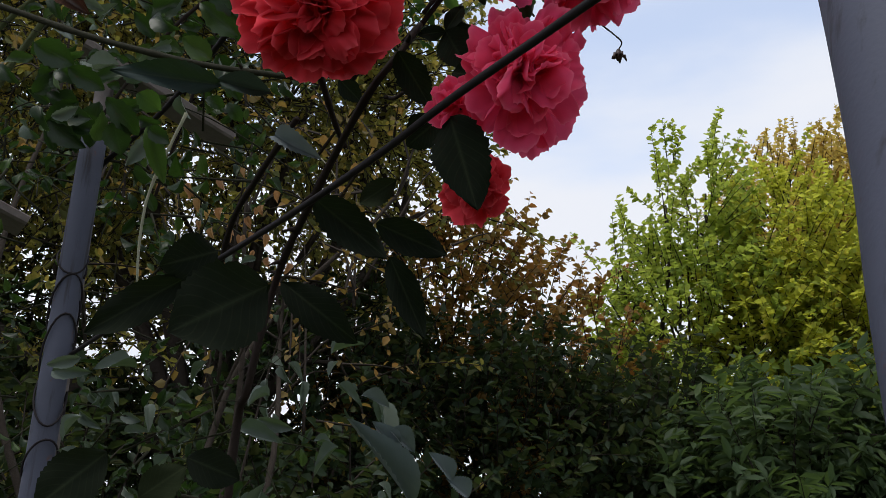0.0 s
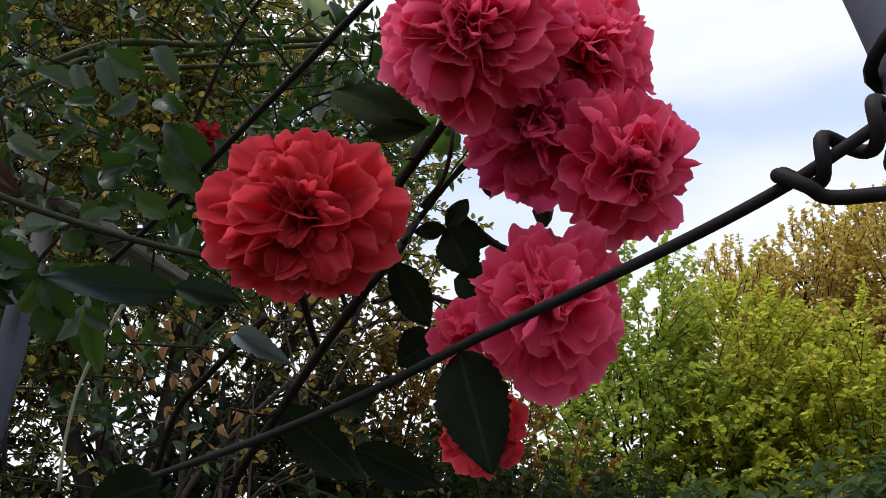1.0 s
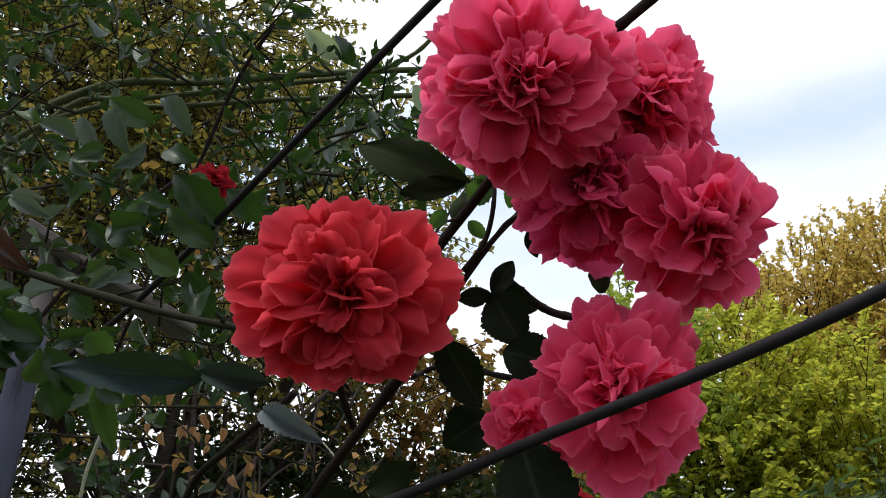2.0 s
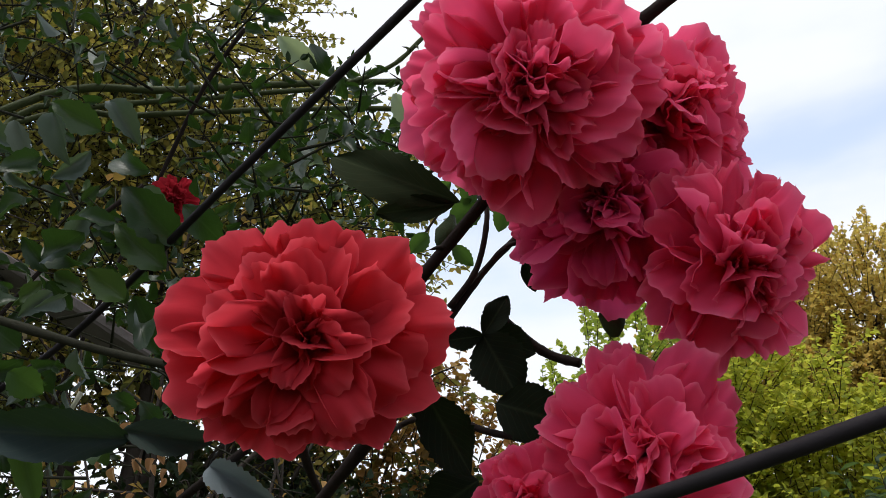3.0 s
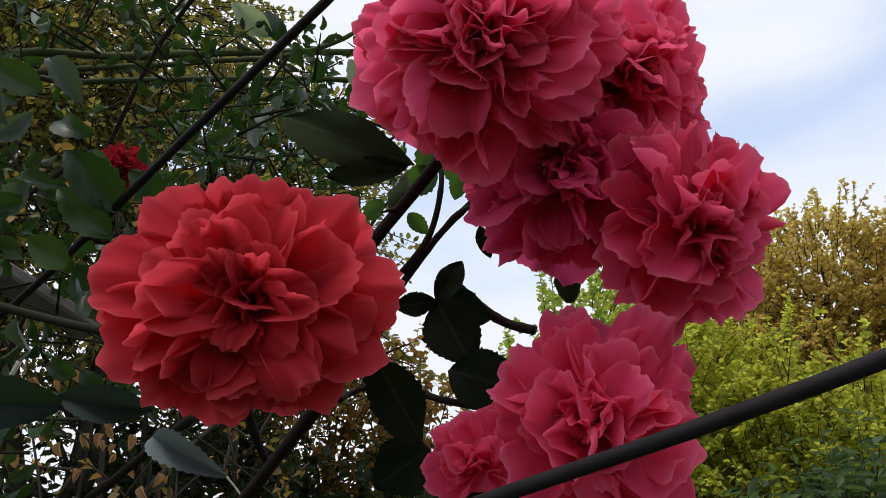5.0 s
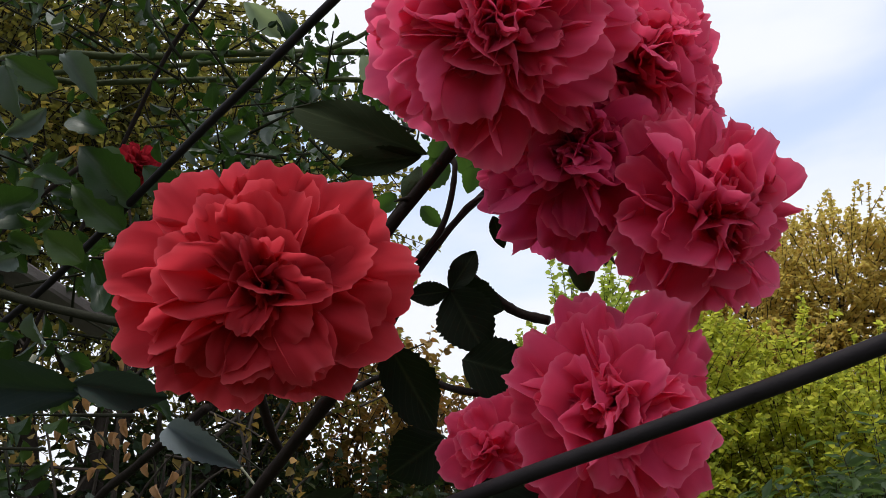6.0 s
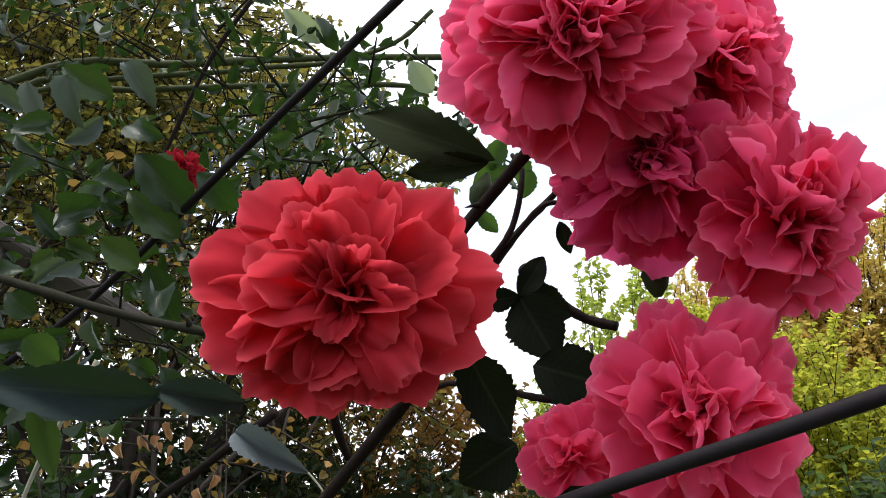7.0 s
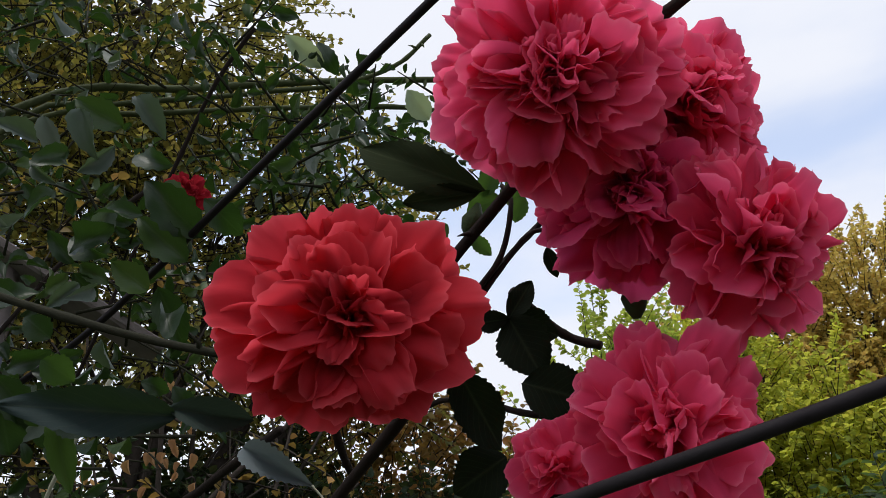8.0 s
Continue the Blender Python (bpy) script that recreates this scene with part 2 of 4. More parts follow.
def tube(line, radii, sides=8, wobble=0.0, caps=True):
    """Vertices and faces of a round tube along a line, with a radius at each end or at each point."""
    n = len(line)
    if isinstance(radii, float):
        radii = (radii, radii)
    if len(radii) == 2:
        radii = [radii[0] + (radii[1] - radii[0]) * k / (n - 1) for k in range(n)]
    verts, faces, ref = [], [], Vector((0.31, 0.2, 0.93))
    for k, q in enumerate(line):
        d = (line[min(k + 1, n - 1)] - line[max(k - 1, 0)]).normalized()
        a = (ref - d * ref.dot(d)).normalized()
        ref, b = a, d.cross(a)
        for s in range(sides):
            w = 2 * math.pi * s / sides
            r = radii[k] * (1 + wobble * noise.noise(q * 90 + a * math.cos(w) * 2 + b * math.sin(w) * 2))
            verts.append(q + (a * math.cos(w) + b * math.sin(w)) * r)
    for k in range(n - 1):
        for s in range(sides):
            e = (s + 1) % sides
            faces.append((k * sides + s, k * sides + e, (k + 1) * sides + e, (k + 1) * sides + s))
    if caps:
        faces += [tuple(range(sides))[::-1], tuple(range((n - 1) * sides, n * sides))]
    return verts, faces


def joined(pieces):
    verts, faces = [], []
    for v, f in pieces:
        base = len(verts)
        verts += v
        faces += [tuple(i + base for i in face) for face in f]
    return verts, faces


def blade_mesh(name, material, rows, cols, serration, fold, droop, twist, seed, broad=0.5):
    """A leaf of length 1 along +x and width 1 along y: toothed rim, folded midrib, drooping tip."""
    rng = random.Random(seed)
    verts, uvs, faces = [], [], []
    for i in range(rows + 1):
        v = i / rows
        half = 0.5 * (math.sin(math.pi * v ** (0.6 + 0.5 * broad)) ** 0.8) if 0 < v < 1 else 0.0
        tooth = serration * (1 if i % 2 else -1) * half + rng.uniform(-0.05, 0.05) * half
        for j in range(cols + 1):
            u = 2 * j / cols - 1
            y = u * (half + (tooth if abs(u) == 1 else 0))
            z = fold * abs(u) * half * 2 - droop * v * v + 0.045 * math.sin(9 * v + 3 * u + seed) * abs(u) + twist * u * half * (v - 0.4)
            verts.append((v + (0.5 * serration * half if abs(u) == 1 else 0), y, z))
            uvs.append((0.5 + 0.5 * u, v))
    for i in range(rows):
        for j in range(cols):
            a = i * (cols + 1) + j
            faces.append((a, a + 1, a + cols + 2, a + cols + 1))
    return mesh_of(name, verts, faces, material, uvs)


def blade_pose(base, tip, width, normal):
    base, tip, normal = Vector(base), Vector(tip), Vector(normal)
    x = tip - base
    length = x.length
    x.normalize()
    z = (normal - x * normal.dot(x)).normalized()
    y = z.cross(x)
    m = Matrix((x, y, z)).transposed().to_4x4()
    return Matrix.Translation(base) @ m @ Matrix.Diagonal((length, width, length, 1))


# ---- ground ----
def build_ground():
    n, verts, faces = 60, [], []
    for i in range(n + 1):
        for j in range(n + 1):
            x, y = (2 * i / n - 1), (2 * j / n - 1)
            x, y = 300 * x * abs(x) ** 1.5, 300 * y * abs(y) ** 1.5
            far = min(1.0, math.hypot(x, y - 0.5) / 3)
            verts.append((x, y, far * 0.05 * noise.noise(Vector((x * 0.7, y * 0.7, 0)))))
    for i in range(n):
        for j in range(n):
            a = i * (n + 1) + j
            faces.append((a, a + n + 1, a + n + 2, a + 1))
    tagged(new("ground", mesh_of("ground", verts, faces, GROUND)), "rough autumn lawn with bare patches under the trees", "ground", kind="structure")


build_ground()


# ---- trees and shrubs ----
def foliage(rng, origins, dirs, lengths, per, size, slim, droop, spread=1.0, turn_up=0.2):
    """Leaves along shoots, each a folded blade of four triangles. Returns vertices and faces."""
    n = len(origins)
    s = np.tile(np.linspace(0.12, 1.0, per), (n, 1)) + rng.uniform(-0.05, 0.05, (n, per))
    at = origins[:, None] + dirs[:, None] * (lengths[:, None] * s)[..., None]
    at[..., 2] -= 0.12 * lengths[:, None] * s * s
    side = rng.normal(size=(n, per, 3))
    side -= (side * dirs[:, None]).sum(-1, keepdims=True) * dirs[:, None]
    side /= np.linalg.norm(side, axis=-1, keepdims=True) + 1e-9
    x = side * spread + dirs[:, None] * 0.7 + np.array([0, 0, -droop]) + rng.normal(size=(n, per, 3)) * 0.25
    x /= np.linalg.norm(x, axis=-1, keepdims=True)
    z = rng.normal(size=(n, per, 3)) * 0.75 + np.array([0, 0, 1.0 + turn_up])
    z -= (z * x).sum(-1, keepdims=True) * x
    z /= np.linalg.norm(z, axis=-1, keepdims=True)
    y = np.cross(z, x)
    length = size * rng.uniform(0.6, 1.2, (n, per, 1))
    w = length * slim * rng.uniform(0.85, 1.15, (n, per, 1))
    lift = w * rng.uniform(0.1, 0.5, (n, per, 1))
    corners = [at, at + x * length * 0.35 + y * w + z * lift, at + x * length * 0.72 + y * w * 0.7 + z * lift * 0.6, at + x * length - z * length * 0.12,
               at + x * length * 0.72 - y * w * 0.7 + z * lift * 0.6, at + x * length * 0.35 - y * w + z * lift]
    verts = np.stack(corners, 2).reshape(-1, 3)
    k = (np.arange(n * per) * 6)[:, None]
    faces = np.concatenate([k + [0, 1, 2, 3], k + [0, 3, 4, 5]], 1).reshape(-1, 4)
    return verts, faces


def mesh_of_array(name, verts, faces, material):
    me = bpy.data.meshes.new(name)
    me.vertices.add(len(verts))
    me.vertices.foreach_set("co", verts.astype(np.float32).ravel())
    me.loops.add(faces.size)
    me.loops.foreach_set("vertex_index", faces.astype(np.int32).ravel())
    me.polygons.add(len(faces))
    me.polygons.foreach_set("loop_start", np.arange(0, faces.size, 4, dtype=np.int32))
    me.materials.append(material)
    me.update(calc_edges=True)
    return me


def twig_array(origins, dirs, lengths, thick):
    """Thin three-sided twigs that follow the shoots."""
    n = len(origins)
    ref = np.where(np.abs(dirs[:, 2:3]) < 0.9, [[0, 0, 1.0]], [[1.0, 0, 0]])
    a = np.cross(dirs, ref)
    a /= np.linalg.norm(a, axis=1, keepdims=True)
    b = np.cross(dirs, a)
    rings = []
    for s, r in ((0.0, 1.0), (0.5, 0.7), (1.0, 0.3)):
        c = origins + dirs * (lengths * s)[:, None]
        c[:, 2] -= 0.12 * lengths * s * s
        for w in (0, 2.1, 4.2):
            rings.append(c + (a * math.cos(w) + b * math.sin(w)) * thick * r)
    verts = np.stack(rings, 1).reshape(-1, 3)
    k = (np.arange(n) * 9)[:, None]
    quads = [k + [3 * l + i, 3 * l + (i + 1) % 3, 3 * l + 3 + (i + 1) % 3, 3 * l + 3 + i] for l in (0, 1) for i in range(3)]
    return verts, np.concatenate(quads, 1).reshape(-1, 4)


def tree(name, label, category, base, lobes, shoots, per, size, slim, material, seed, droop=0.3, shoot=(0.3, 0.6), trunk=0.08, shell=0.55, up=0.5, stems=1, group=""):
    """A tree or shrub: tapered trunk and limbs to each lobe (centre, radii), and shoots with leaves through the lobes."""
    rng = np.random.default_rng(seed)
    rr = random.Random(seed)
    top = thing(name, base, label, category, group)
    base = Vector(base)
    heart = Vector(lobes[0][0])
    fork = base.lerp(Vector((base.x * 0.6 + heart.x * 0.4, base.y * 0.6 + heart.y * 0.4, heart.z)), 0.42)
    bend = Vector((rr.uniform(-0.1, 0.1), rr.uniform(-0.1, 0.1), 0))
    part("trunk", mesh_of("trunk", *tube(spline((base - Vector((0, 0, 0.1)), base.lerp(fork, 0.5) + bend, fork), 6), (trunk * 1.25, trunk * 0.8), 10, 0.15), BARK), top)
    lobes = [(*lobe, 1.0)[:3] for lobe in lobes]
    weights = np.array([(r[0] * r[1] * r[2]) ** 0.75 * dense for _, r, dense in lobes])
    counts = np.maximum(8, (shoots * weights / weights.sum()).astype(int))
    origins, dirs = [], []
    for (centre, radii, _), count in zip(lobes, counts):
        c, r = Vector(centre), Vector(radii)
        way = (c - fork)
        mid = fork + way * 0.5 + Vector((rr.uniform(-1, 1), rr.uniform(-1, 1), rr.uniform(0, 1))) * 0.12 * way.length
        end = c + Vector((0, 0, r.z * 0.55))
        part("limb", mesh_of("limb", *tube(spline((fork, mid, c, end), 5), (trunk * 0.6, trunk * 0.12), 7, 0.15), BARK), top)
        boughs = []
        for _ in range(6):
            tip = c + Vector((rr.uniform(-1, 1) * r.x, rr.uniform(-1, 1) * r.y, rr.uniform(-0.5, 1) * r.z)) * 0.75
            root = fork.lerp(c, rr.uniform(0.45, 0.95)) if rr.random() < 0.5 else c
            boughs.append(tube(spline((root, root.lerp(tip, 0.5) + Vector((0, 0, 0.06)), tip), 4), (trunk * 0.24, trunk * 0.05), 5, 0.1))
        part("branch", mesh_of("branch", *joined(boughs), BARK), top, kind="stuff")
        d = rng.normal(size=(count, 3))
        d /= np.linalg.norm(d, axis=1, keepdims=True)
        reach = rng.uniform(shell, 1.0, (count, 1)) ** 0.6
        reach *= 1 + 0.14 * np.sin(d[:, :1] * 7 + seed) * np.cos(d[:, 2:] * 6 + seed)
        origins.append(np.array(centre) + d * reach * np.array(radii))
        dirs.append(d)
    origins, dirs = np.concatenate(origins), np.concatenate(dirs)
    keep = origins[:, 2] > 0.15
    origins, dirs = origins[keep], dirs[keep]
    dirs = dirs * 0.8 + np.array([0, 0, up]) + rng.normal(size=dirs.shape) * 0.35
    dirs /= np.linalg.norm(dirs, axis=1, keepdims=True)
    lengths = rng.uniform(*shoot, len(origins))
    part("crown", mesh_of_array("crown", *foliage(rng, origins, dirs, lengths, per, size, slim, droop), material), top, kind="stuff")
    part("fine_branching", mesh_of_array("fine_branching", *twig_array(origins, dirs, lengths, 0.004 + trunk * 0.02), BARK), top, kind="stuff")
    return top


def crown_material(name, dark, light, yellow, glow, share=0.4, gloss=0.16):
    return leaf_material(name, dark, light, yellow, glow, share, 0.5, islands=True, veins=False, gloss=gloss)


FRESH_GREEN = crown_material("fresh_green_leaves", (0.06, 0.11, 0.026), (0.27, 0.36, 0.075), (0.46, 0.47, 0.08), (0.52, 0.62, 0.09), 0.55)
GREEN_GOLD = crown_material("green_gold_leaves", (0.095, 0.160, 0.028), (0.380, 0.425, 0.066), (0.60, 0.52, 0.075), (0.66, 0.67, 0.082), 0.6)
GOLD = crown_material("gold_leaves", (0.24, 0.19, 0.058), (0.51, 0.41, 0.115), (0.60, 0.36, 0.09), (0.72, 0.56, 0.13), 0.6)
RUSSET = crown_material("russet_leaves", (0.075, 0.050, 0.018), (0.26, 0.155, 0.042), (0.42, 0.17, 0.04), (0.34, 0.20, 0.04))
YELLOWING = crown_material("yellowing_leaves", (0.034, 0.052, 0.018), (0.15, 0.155, 0.050), (0.50, 0.36, 0.075), (0.36, 0.33, 0.065), 0.48)
AMBER = crown_material("amber_leaves", (0.06, 0.06, 0.020), (0.24, 0.16, 0.05), (0.46, 0.25, 0.08), (0.34, 0.22, 0.05), 0.35)
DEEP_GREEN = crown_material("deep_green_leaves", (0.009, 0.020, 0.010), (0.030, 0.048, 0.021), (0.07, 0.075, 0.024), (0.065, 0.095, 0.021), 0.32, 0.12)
SMALL_DARK = crown_material("small_dark_leaves", (0.016, 0.026, 0.011), (0.065, 0.066, 0.025), (0.22, 0.14, 0.04), (0.15, 0.14, 0.03), 0.38, 0.12)
GREY_GREEN = crown_material("grey_green_leaves", (0.026, 0.050, 0.021), (0.078, 0.118, 0.055), (0.10, 0.145, 0.052), (0.12, 0.19, 0.045), 0.42, 0.22)

tree("tall_shrub", "tall fresh green shrub with a thin upright top", "shrub", (2.3, 7.3, 0), (
    ((2.3, 7.2, 2.6), (0.75, 0.7, 1.15)), ((2.45, 7.2, 3.80), (0.28, 0.35, 0.80), 0.6), ((2.08, 7.2, 3.6), (0.28, 0.35, 0.95), 0.4), ((1.72, 7.3, 3.05), (0.30, 0.4, 0.9), 0.2), ((1.8, 7.2, 1.7), (1.0, 0.7, 0.8)), ((2.7, 7.1, 1.6), (0.8, 0.7, 0.8)),
), 1500, 28, 0.060, 0.38, FRESH_GREEN, 3, shoot=(0.3, 0.6), trunk=0.06)
tree("hazel_shrub", "dense green and yellow leafy shrub beside a taller one", "shrub", (3.4, 7.1, 0), (
    ((3.15, 7.2, 3.35), (0.55, 0.6, 1.0)), ((3.8, 6.9, 2.75), (0.75, 0.8, 1.1)), ((2.95, 7.2, 2.5), (0.6, 0.7, 1.0)), ((3.7, 6.7, 1.8), (0.95, 0.7, 0.9)),
), 1700, 34, 0.058, 0.38, GREEN_GOLD, 4, shoot=(0.3, 0.6), trunk=0.07)
tree("hazel_shrub", "broad green and yellow leafy shrub at the garden's edge", "shrub", (4.8, 6.2, 0), (
    ((4.5, 6.3, 2.3), (0.9, 0.9, 1.15)), ((5.5, 5.7, 2.1), (1.1, 0.9, 1.2)), ((6.4, 5.0, 2.1), (1.1, 1.0, 1.2)),
), 1900, 34, 0.06, 0.38, GREEN_GOLD, 5, shoot=(0.35, 0.7), trunk=0.07)
tree("autumn_tree", "thin-topped tree with gold autumn leaves", "tree", (6.4, 9.6, 0), (
    ((6.5, 9.5, 5.6), (1.15, 1.1, 1.25), 0.9), ((5.3, 9.7, 5.2), (0.95, 1.0, 1.05), 0.6), ((4.4, 9.8, 5.0), (0.9, 0.9, 0.95), 0.65), ((7.8, 9.0, 5.4), (1.3, 1.1, 1.5), 0.9), ((6.1, 9.6, 4.2), (2.1, 1.2, 1.4)),
), 4300, 23, 0.058, 0.42, GOLD, 8, shoot=(0.22, 0.5), trunk=0.13, shell=0.25)
tree("russet_shrub", "russet brown shrub with thin upright twigs", "shrub", (0.2, 6.1, 0), (
    ((0.15, 6.0, 2.6), (0.60, 0.6, 0.85), 0.9), ((0.80, 6.2, 2.4), (0.45, 0.5, 0.85), 0.4), ((1.2, 6.3, 2.2), (0.4, 0.4, 0.8), 0.3), ((0.1, 6.0, 1.6), (1.0, 0.7, 0.9)),
), 900, 20, 0.058, 0.38, RUSSET, 11, shoot=(0.25, 0.6), trunk=0.05, up=0.7)
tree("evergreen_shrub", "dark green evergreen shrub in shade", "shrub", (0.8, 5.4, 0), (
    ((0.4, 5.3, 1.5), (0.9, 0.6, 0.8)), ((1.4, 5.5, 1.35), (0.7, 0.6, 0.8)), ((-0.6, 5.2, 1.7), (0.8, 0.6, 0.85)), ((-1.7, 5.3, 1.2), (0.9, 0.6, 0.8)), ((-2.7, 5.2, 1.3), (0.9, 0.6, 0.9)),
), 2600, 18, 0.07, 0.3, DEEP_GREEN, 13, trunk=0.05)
tree("butterfly_bush", "grey-green butterfly bush with long narrow leaves", "shrub", (2.4, 4.9, 0), (
    ((2.0, 4.9, 1.30), (0.6, 0.6, 0.65)), ((3.0, 4.7, 1.5), (0.8, 0.6, 0.75)), ((1.45, 5.1, 1.0), (0.5, 0.5, 0.6)), ((2.4, 4.9, 0.9), (1.3, 0.6, 0.6)),
), 1500, 18, 0.12, 0.17, GREY_GREEN, 17, droop=0.5, shoot=(0.3, 0.55), trunk=0.04, up=0.6)
tree("yellowing_tree", "broad tree with green leaves turning yellow", "tree", (-1.3, 4.9, 0), (
    ((-1.2, 4.8, 3.8), (1.2, 0.9, 0.95), 0.75), ((-0.75, 4.9, 4.1), (0.65, 0.7, 0.7), 0.9), ((-2.3, 4.6, 4.2), (1.2, 0.9, 1.3), 1.2), ((-0.2, 5.1, 3.2), (0.55, 0.6, 0.75), 0.3), ((-0.25, 5.0, 4.25), (0.5, 0.5, 0.6), 0.75), ((-1.55, 4.7, 5.6), (0.9, 0.8, 0.9), 1.2), ((-0.9, 4.9, 2.3), (1.1, 0.7, 0.9), 0.10), ((-2.6, 4.5, 2.6), (1.0, 0.8, 1.0), 0.3),
), 3000, 22, 0.050, 0.31, YELLOWING, 21, shoot=(0.3, 0.65), trunk=0.09, shell=0.3, up=0.2)
tree("small_leaved_tree", "dark small-leaved tree against the bright sky", "tree", (-1.2, 6.2, 0), (
    ((-0.9, 6.1, 2.9), (0.95, 0.6, 1.2)), ((-2.2, 6.0, 3.0), (1.0, 0.6, 1.3)), ((0.0, 6.3, 2.4), (0.7, 0.5, 0.9), 0.5), ((-3.4, 5.8, 2.9), (0.9, 0.6, 1.3)),
), 640, 20, 0.042, 0.36, SMALL_DARK, 27, shoot=(0.2, 0.45), trunk=0.06, shell=0.0)
tree("young_tree", "slender young tree with sparse amber leaves", "tree", (-0.42, 1.72, 0), (
    ((-0.38, 1.9, 2.0), (0.40, 0.3, 0.36)), ((-0.05, 2.1, 2.15), (0.36, 0.3, 0.36)), ((-0.85, 1.9, 2.3), (0.42, 0.3, 0.42)), ((-0.3, 2.0, 1.75), (0.3, 0.3, 0.25), 0.5),
), 60, 9, 0.025, 0.40, AMBER, 37, shoot=(0.12, 0.3), trunk=0.016, shell=0.2, up=0.2)
tree("low_shrub", "low dark green shrub on the lawn", "shrub", (-1.1, 2.9, 0), (
    ((-1.0, 2.9, 1.05), (0.55, 0.45, 0.6)), ((-0.4, 3.1, 0.95), (0.45, 0.4, 0.55)), ((-1.8, 2.8, 1.2), (0.55, 0.45, 0.7)),
), 560, 16, 0.06, 0.26, DEEP_GREEN, 31, shoot=(0.2, 0.45), trunk=0.03, up=0.5)
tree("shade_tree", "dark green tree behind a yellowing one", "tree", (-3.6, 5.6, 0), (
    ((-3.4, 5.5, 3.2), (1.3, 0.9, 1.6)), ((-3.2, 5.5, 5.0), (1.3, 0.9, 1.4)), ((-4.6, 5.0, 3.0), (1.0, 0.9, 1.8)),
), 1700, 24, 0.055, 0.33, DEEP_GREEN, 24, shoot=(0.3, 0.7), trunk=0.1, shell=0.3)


# ---- rose arch: two tubes with wires strung between them ----
def build_arch():
    arch = thing("rose_arch", (0.0, 0.6, 0.0), "weathered grey metal rose arch strung with dark coated wire", "rose arch")
    left = spline(((-0.312, 0.941, -0.25), (-0.311, 0.938, 0.6), (-0.3074, 0.9328, 1.35), (-0.2998, 0.9233, 1.752)), 8)
    part("left_tube", mesh_of("tube", *tube(left, 0.0128, 20), POLE), arch)
    right = spline(((0.176, 0.275, -0.25), (0.176, 0.275, 0.7), (0.176, 0.284, 1.25), (0.186, 0.311, 1.40), (0.201, 0.339, 1.478), (0.2275, 0.4025, 1.633), (0.2565, 0.474, 1.788), (0.264, 0.56, 1.98), (0.174, 0.64, 2.28)), 8)
    part("right_tube", mesh_of("tube", *tube(right, 0.018, 20), POLE), arch)
    low = spline(((-0.293, 0.93, 1.512), (-0.16, 0.78, 1.535), (-0.0300, 0.6150, 1.5450), (0.0300, 0.5400, 1.5530), (0.0700, 0.4900, 1.5620), (0.1100, 0.4460, 1.5710), (0.1400, 0.4150, 1.5790), (0.1612, 0.3971, 1.5874), (0.1747, 0.3850, 1.5945), (0.1914, 0.3727, 1.6044), (0.208, 0.372, 1.6153)), 8)
    part("wire", mesh_of("wire", *tube(low, 0.0021, 10), CABLE), arch)
    # the wire's end goes round the tube and comes back as a coil on the wire itself
    p0, p1 = Vector((0.1600, 0.3985, 1.5875)), Vector((0.198, 0.371, 1.6095))
    d = (p1 - p0).normalized()
    a = d.cross(Vector((0, 0, 1))).normalized()
    b = a.cross(d)
    coil = [p0 + (p1 - p0) * (0.06 + 0.84 * k / 40) + (a * math.cos(2.0 + k / 40 * 15.5) + b * math.sin(2.0 + k / 40 * 15.5)) * (0.0052 + 0.0014 * (k / 40)) for k in range(41)]
    tail = spline((coil[0], (0.1585, 0.3965, 1.5899), (0.1570, 0.3925, 1.5879), (0.1625, 0.3880, 1.5819), (0.1690, 0.3885, 1.5789), (0.182, 0.381, 1.5769), (0.2000, 0.3700, 1.5749), (0.2150, 0.3720, 1.5754)), 5)
    part("wire_coil", mesh_of("wire_coil", *tube(coil, 0.0023, 10), CABLE), arch)
    part("wire_tail", mesh_of("wire_tail", *tube(tail, 0.0023, 10), CABLE), arch)
    ring = [Vector((0.2280, 0.404, 1.632)) + Vector((math.cos(w) * 0.0215, math.sin(w) * 0.0215, 0.006 * w - 0.03 + 0.01 * math.cos(w))) for w in np.linspace(0, 4 * math.pi, 40)]
    part("wire_wrap", mesh_of("wire_wrap", *tube(ring, 0.0026, 8), CABLE), arch)
    high = spline(((-0.30, 0.945, 1.716), (-0.1975, 0.8601, 1.7568), (-0.0626, 0.7036, 1.8102), (0.0725, 0.5472, 1.8635), (0.17, 0.44, 1.905), (0.262, 0.52, 1.93)), 8)
    part("wire", mesh_of("wire", *tube(high, 0.0027, 10), CABLE), arch)
    wraps = []
    for z0, tilt in ((1.40, 0.02), (1.462, -0.03), (1.505, 0.035), (1.55, 0.03), (1.6, -0.02)):
        loop = [Vector((-0.3045 + math.cos(w) * 0.0143, 0.9285 + math.sin(w) * 0.0143, z0 + tilt * math.cos(w + 1) + 0.002 * w)) for w in np.linspace(0, 2.2 * math.pi, 26)]
        wraps.append(tube(loop, 0.0011, 5))
    part("binding_wire", mesh_of("binding_wire", *joined(wraps), CABLE), arch, label="thin dark wire bound round the tube")


build_arch()


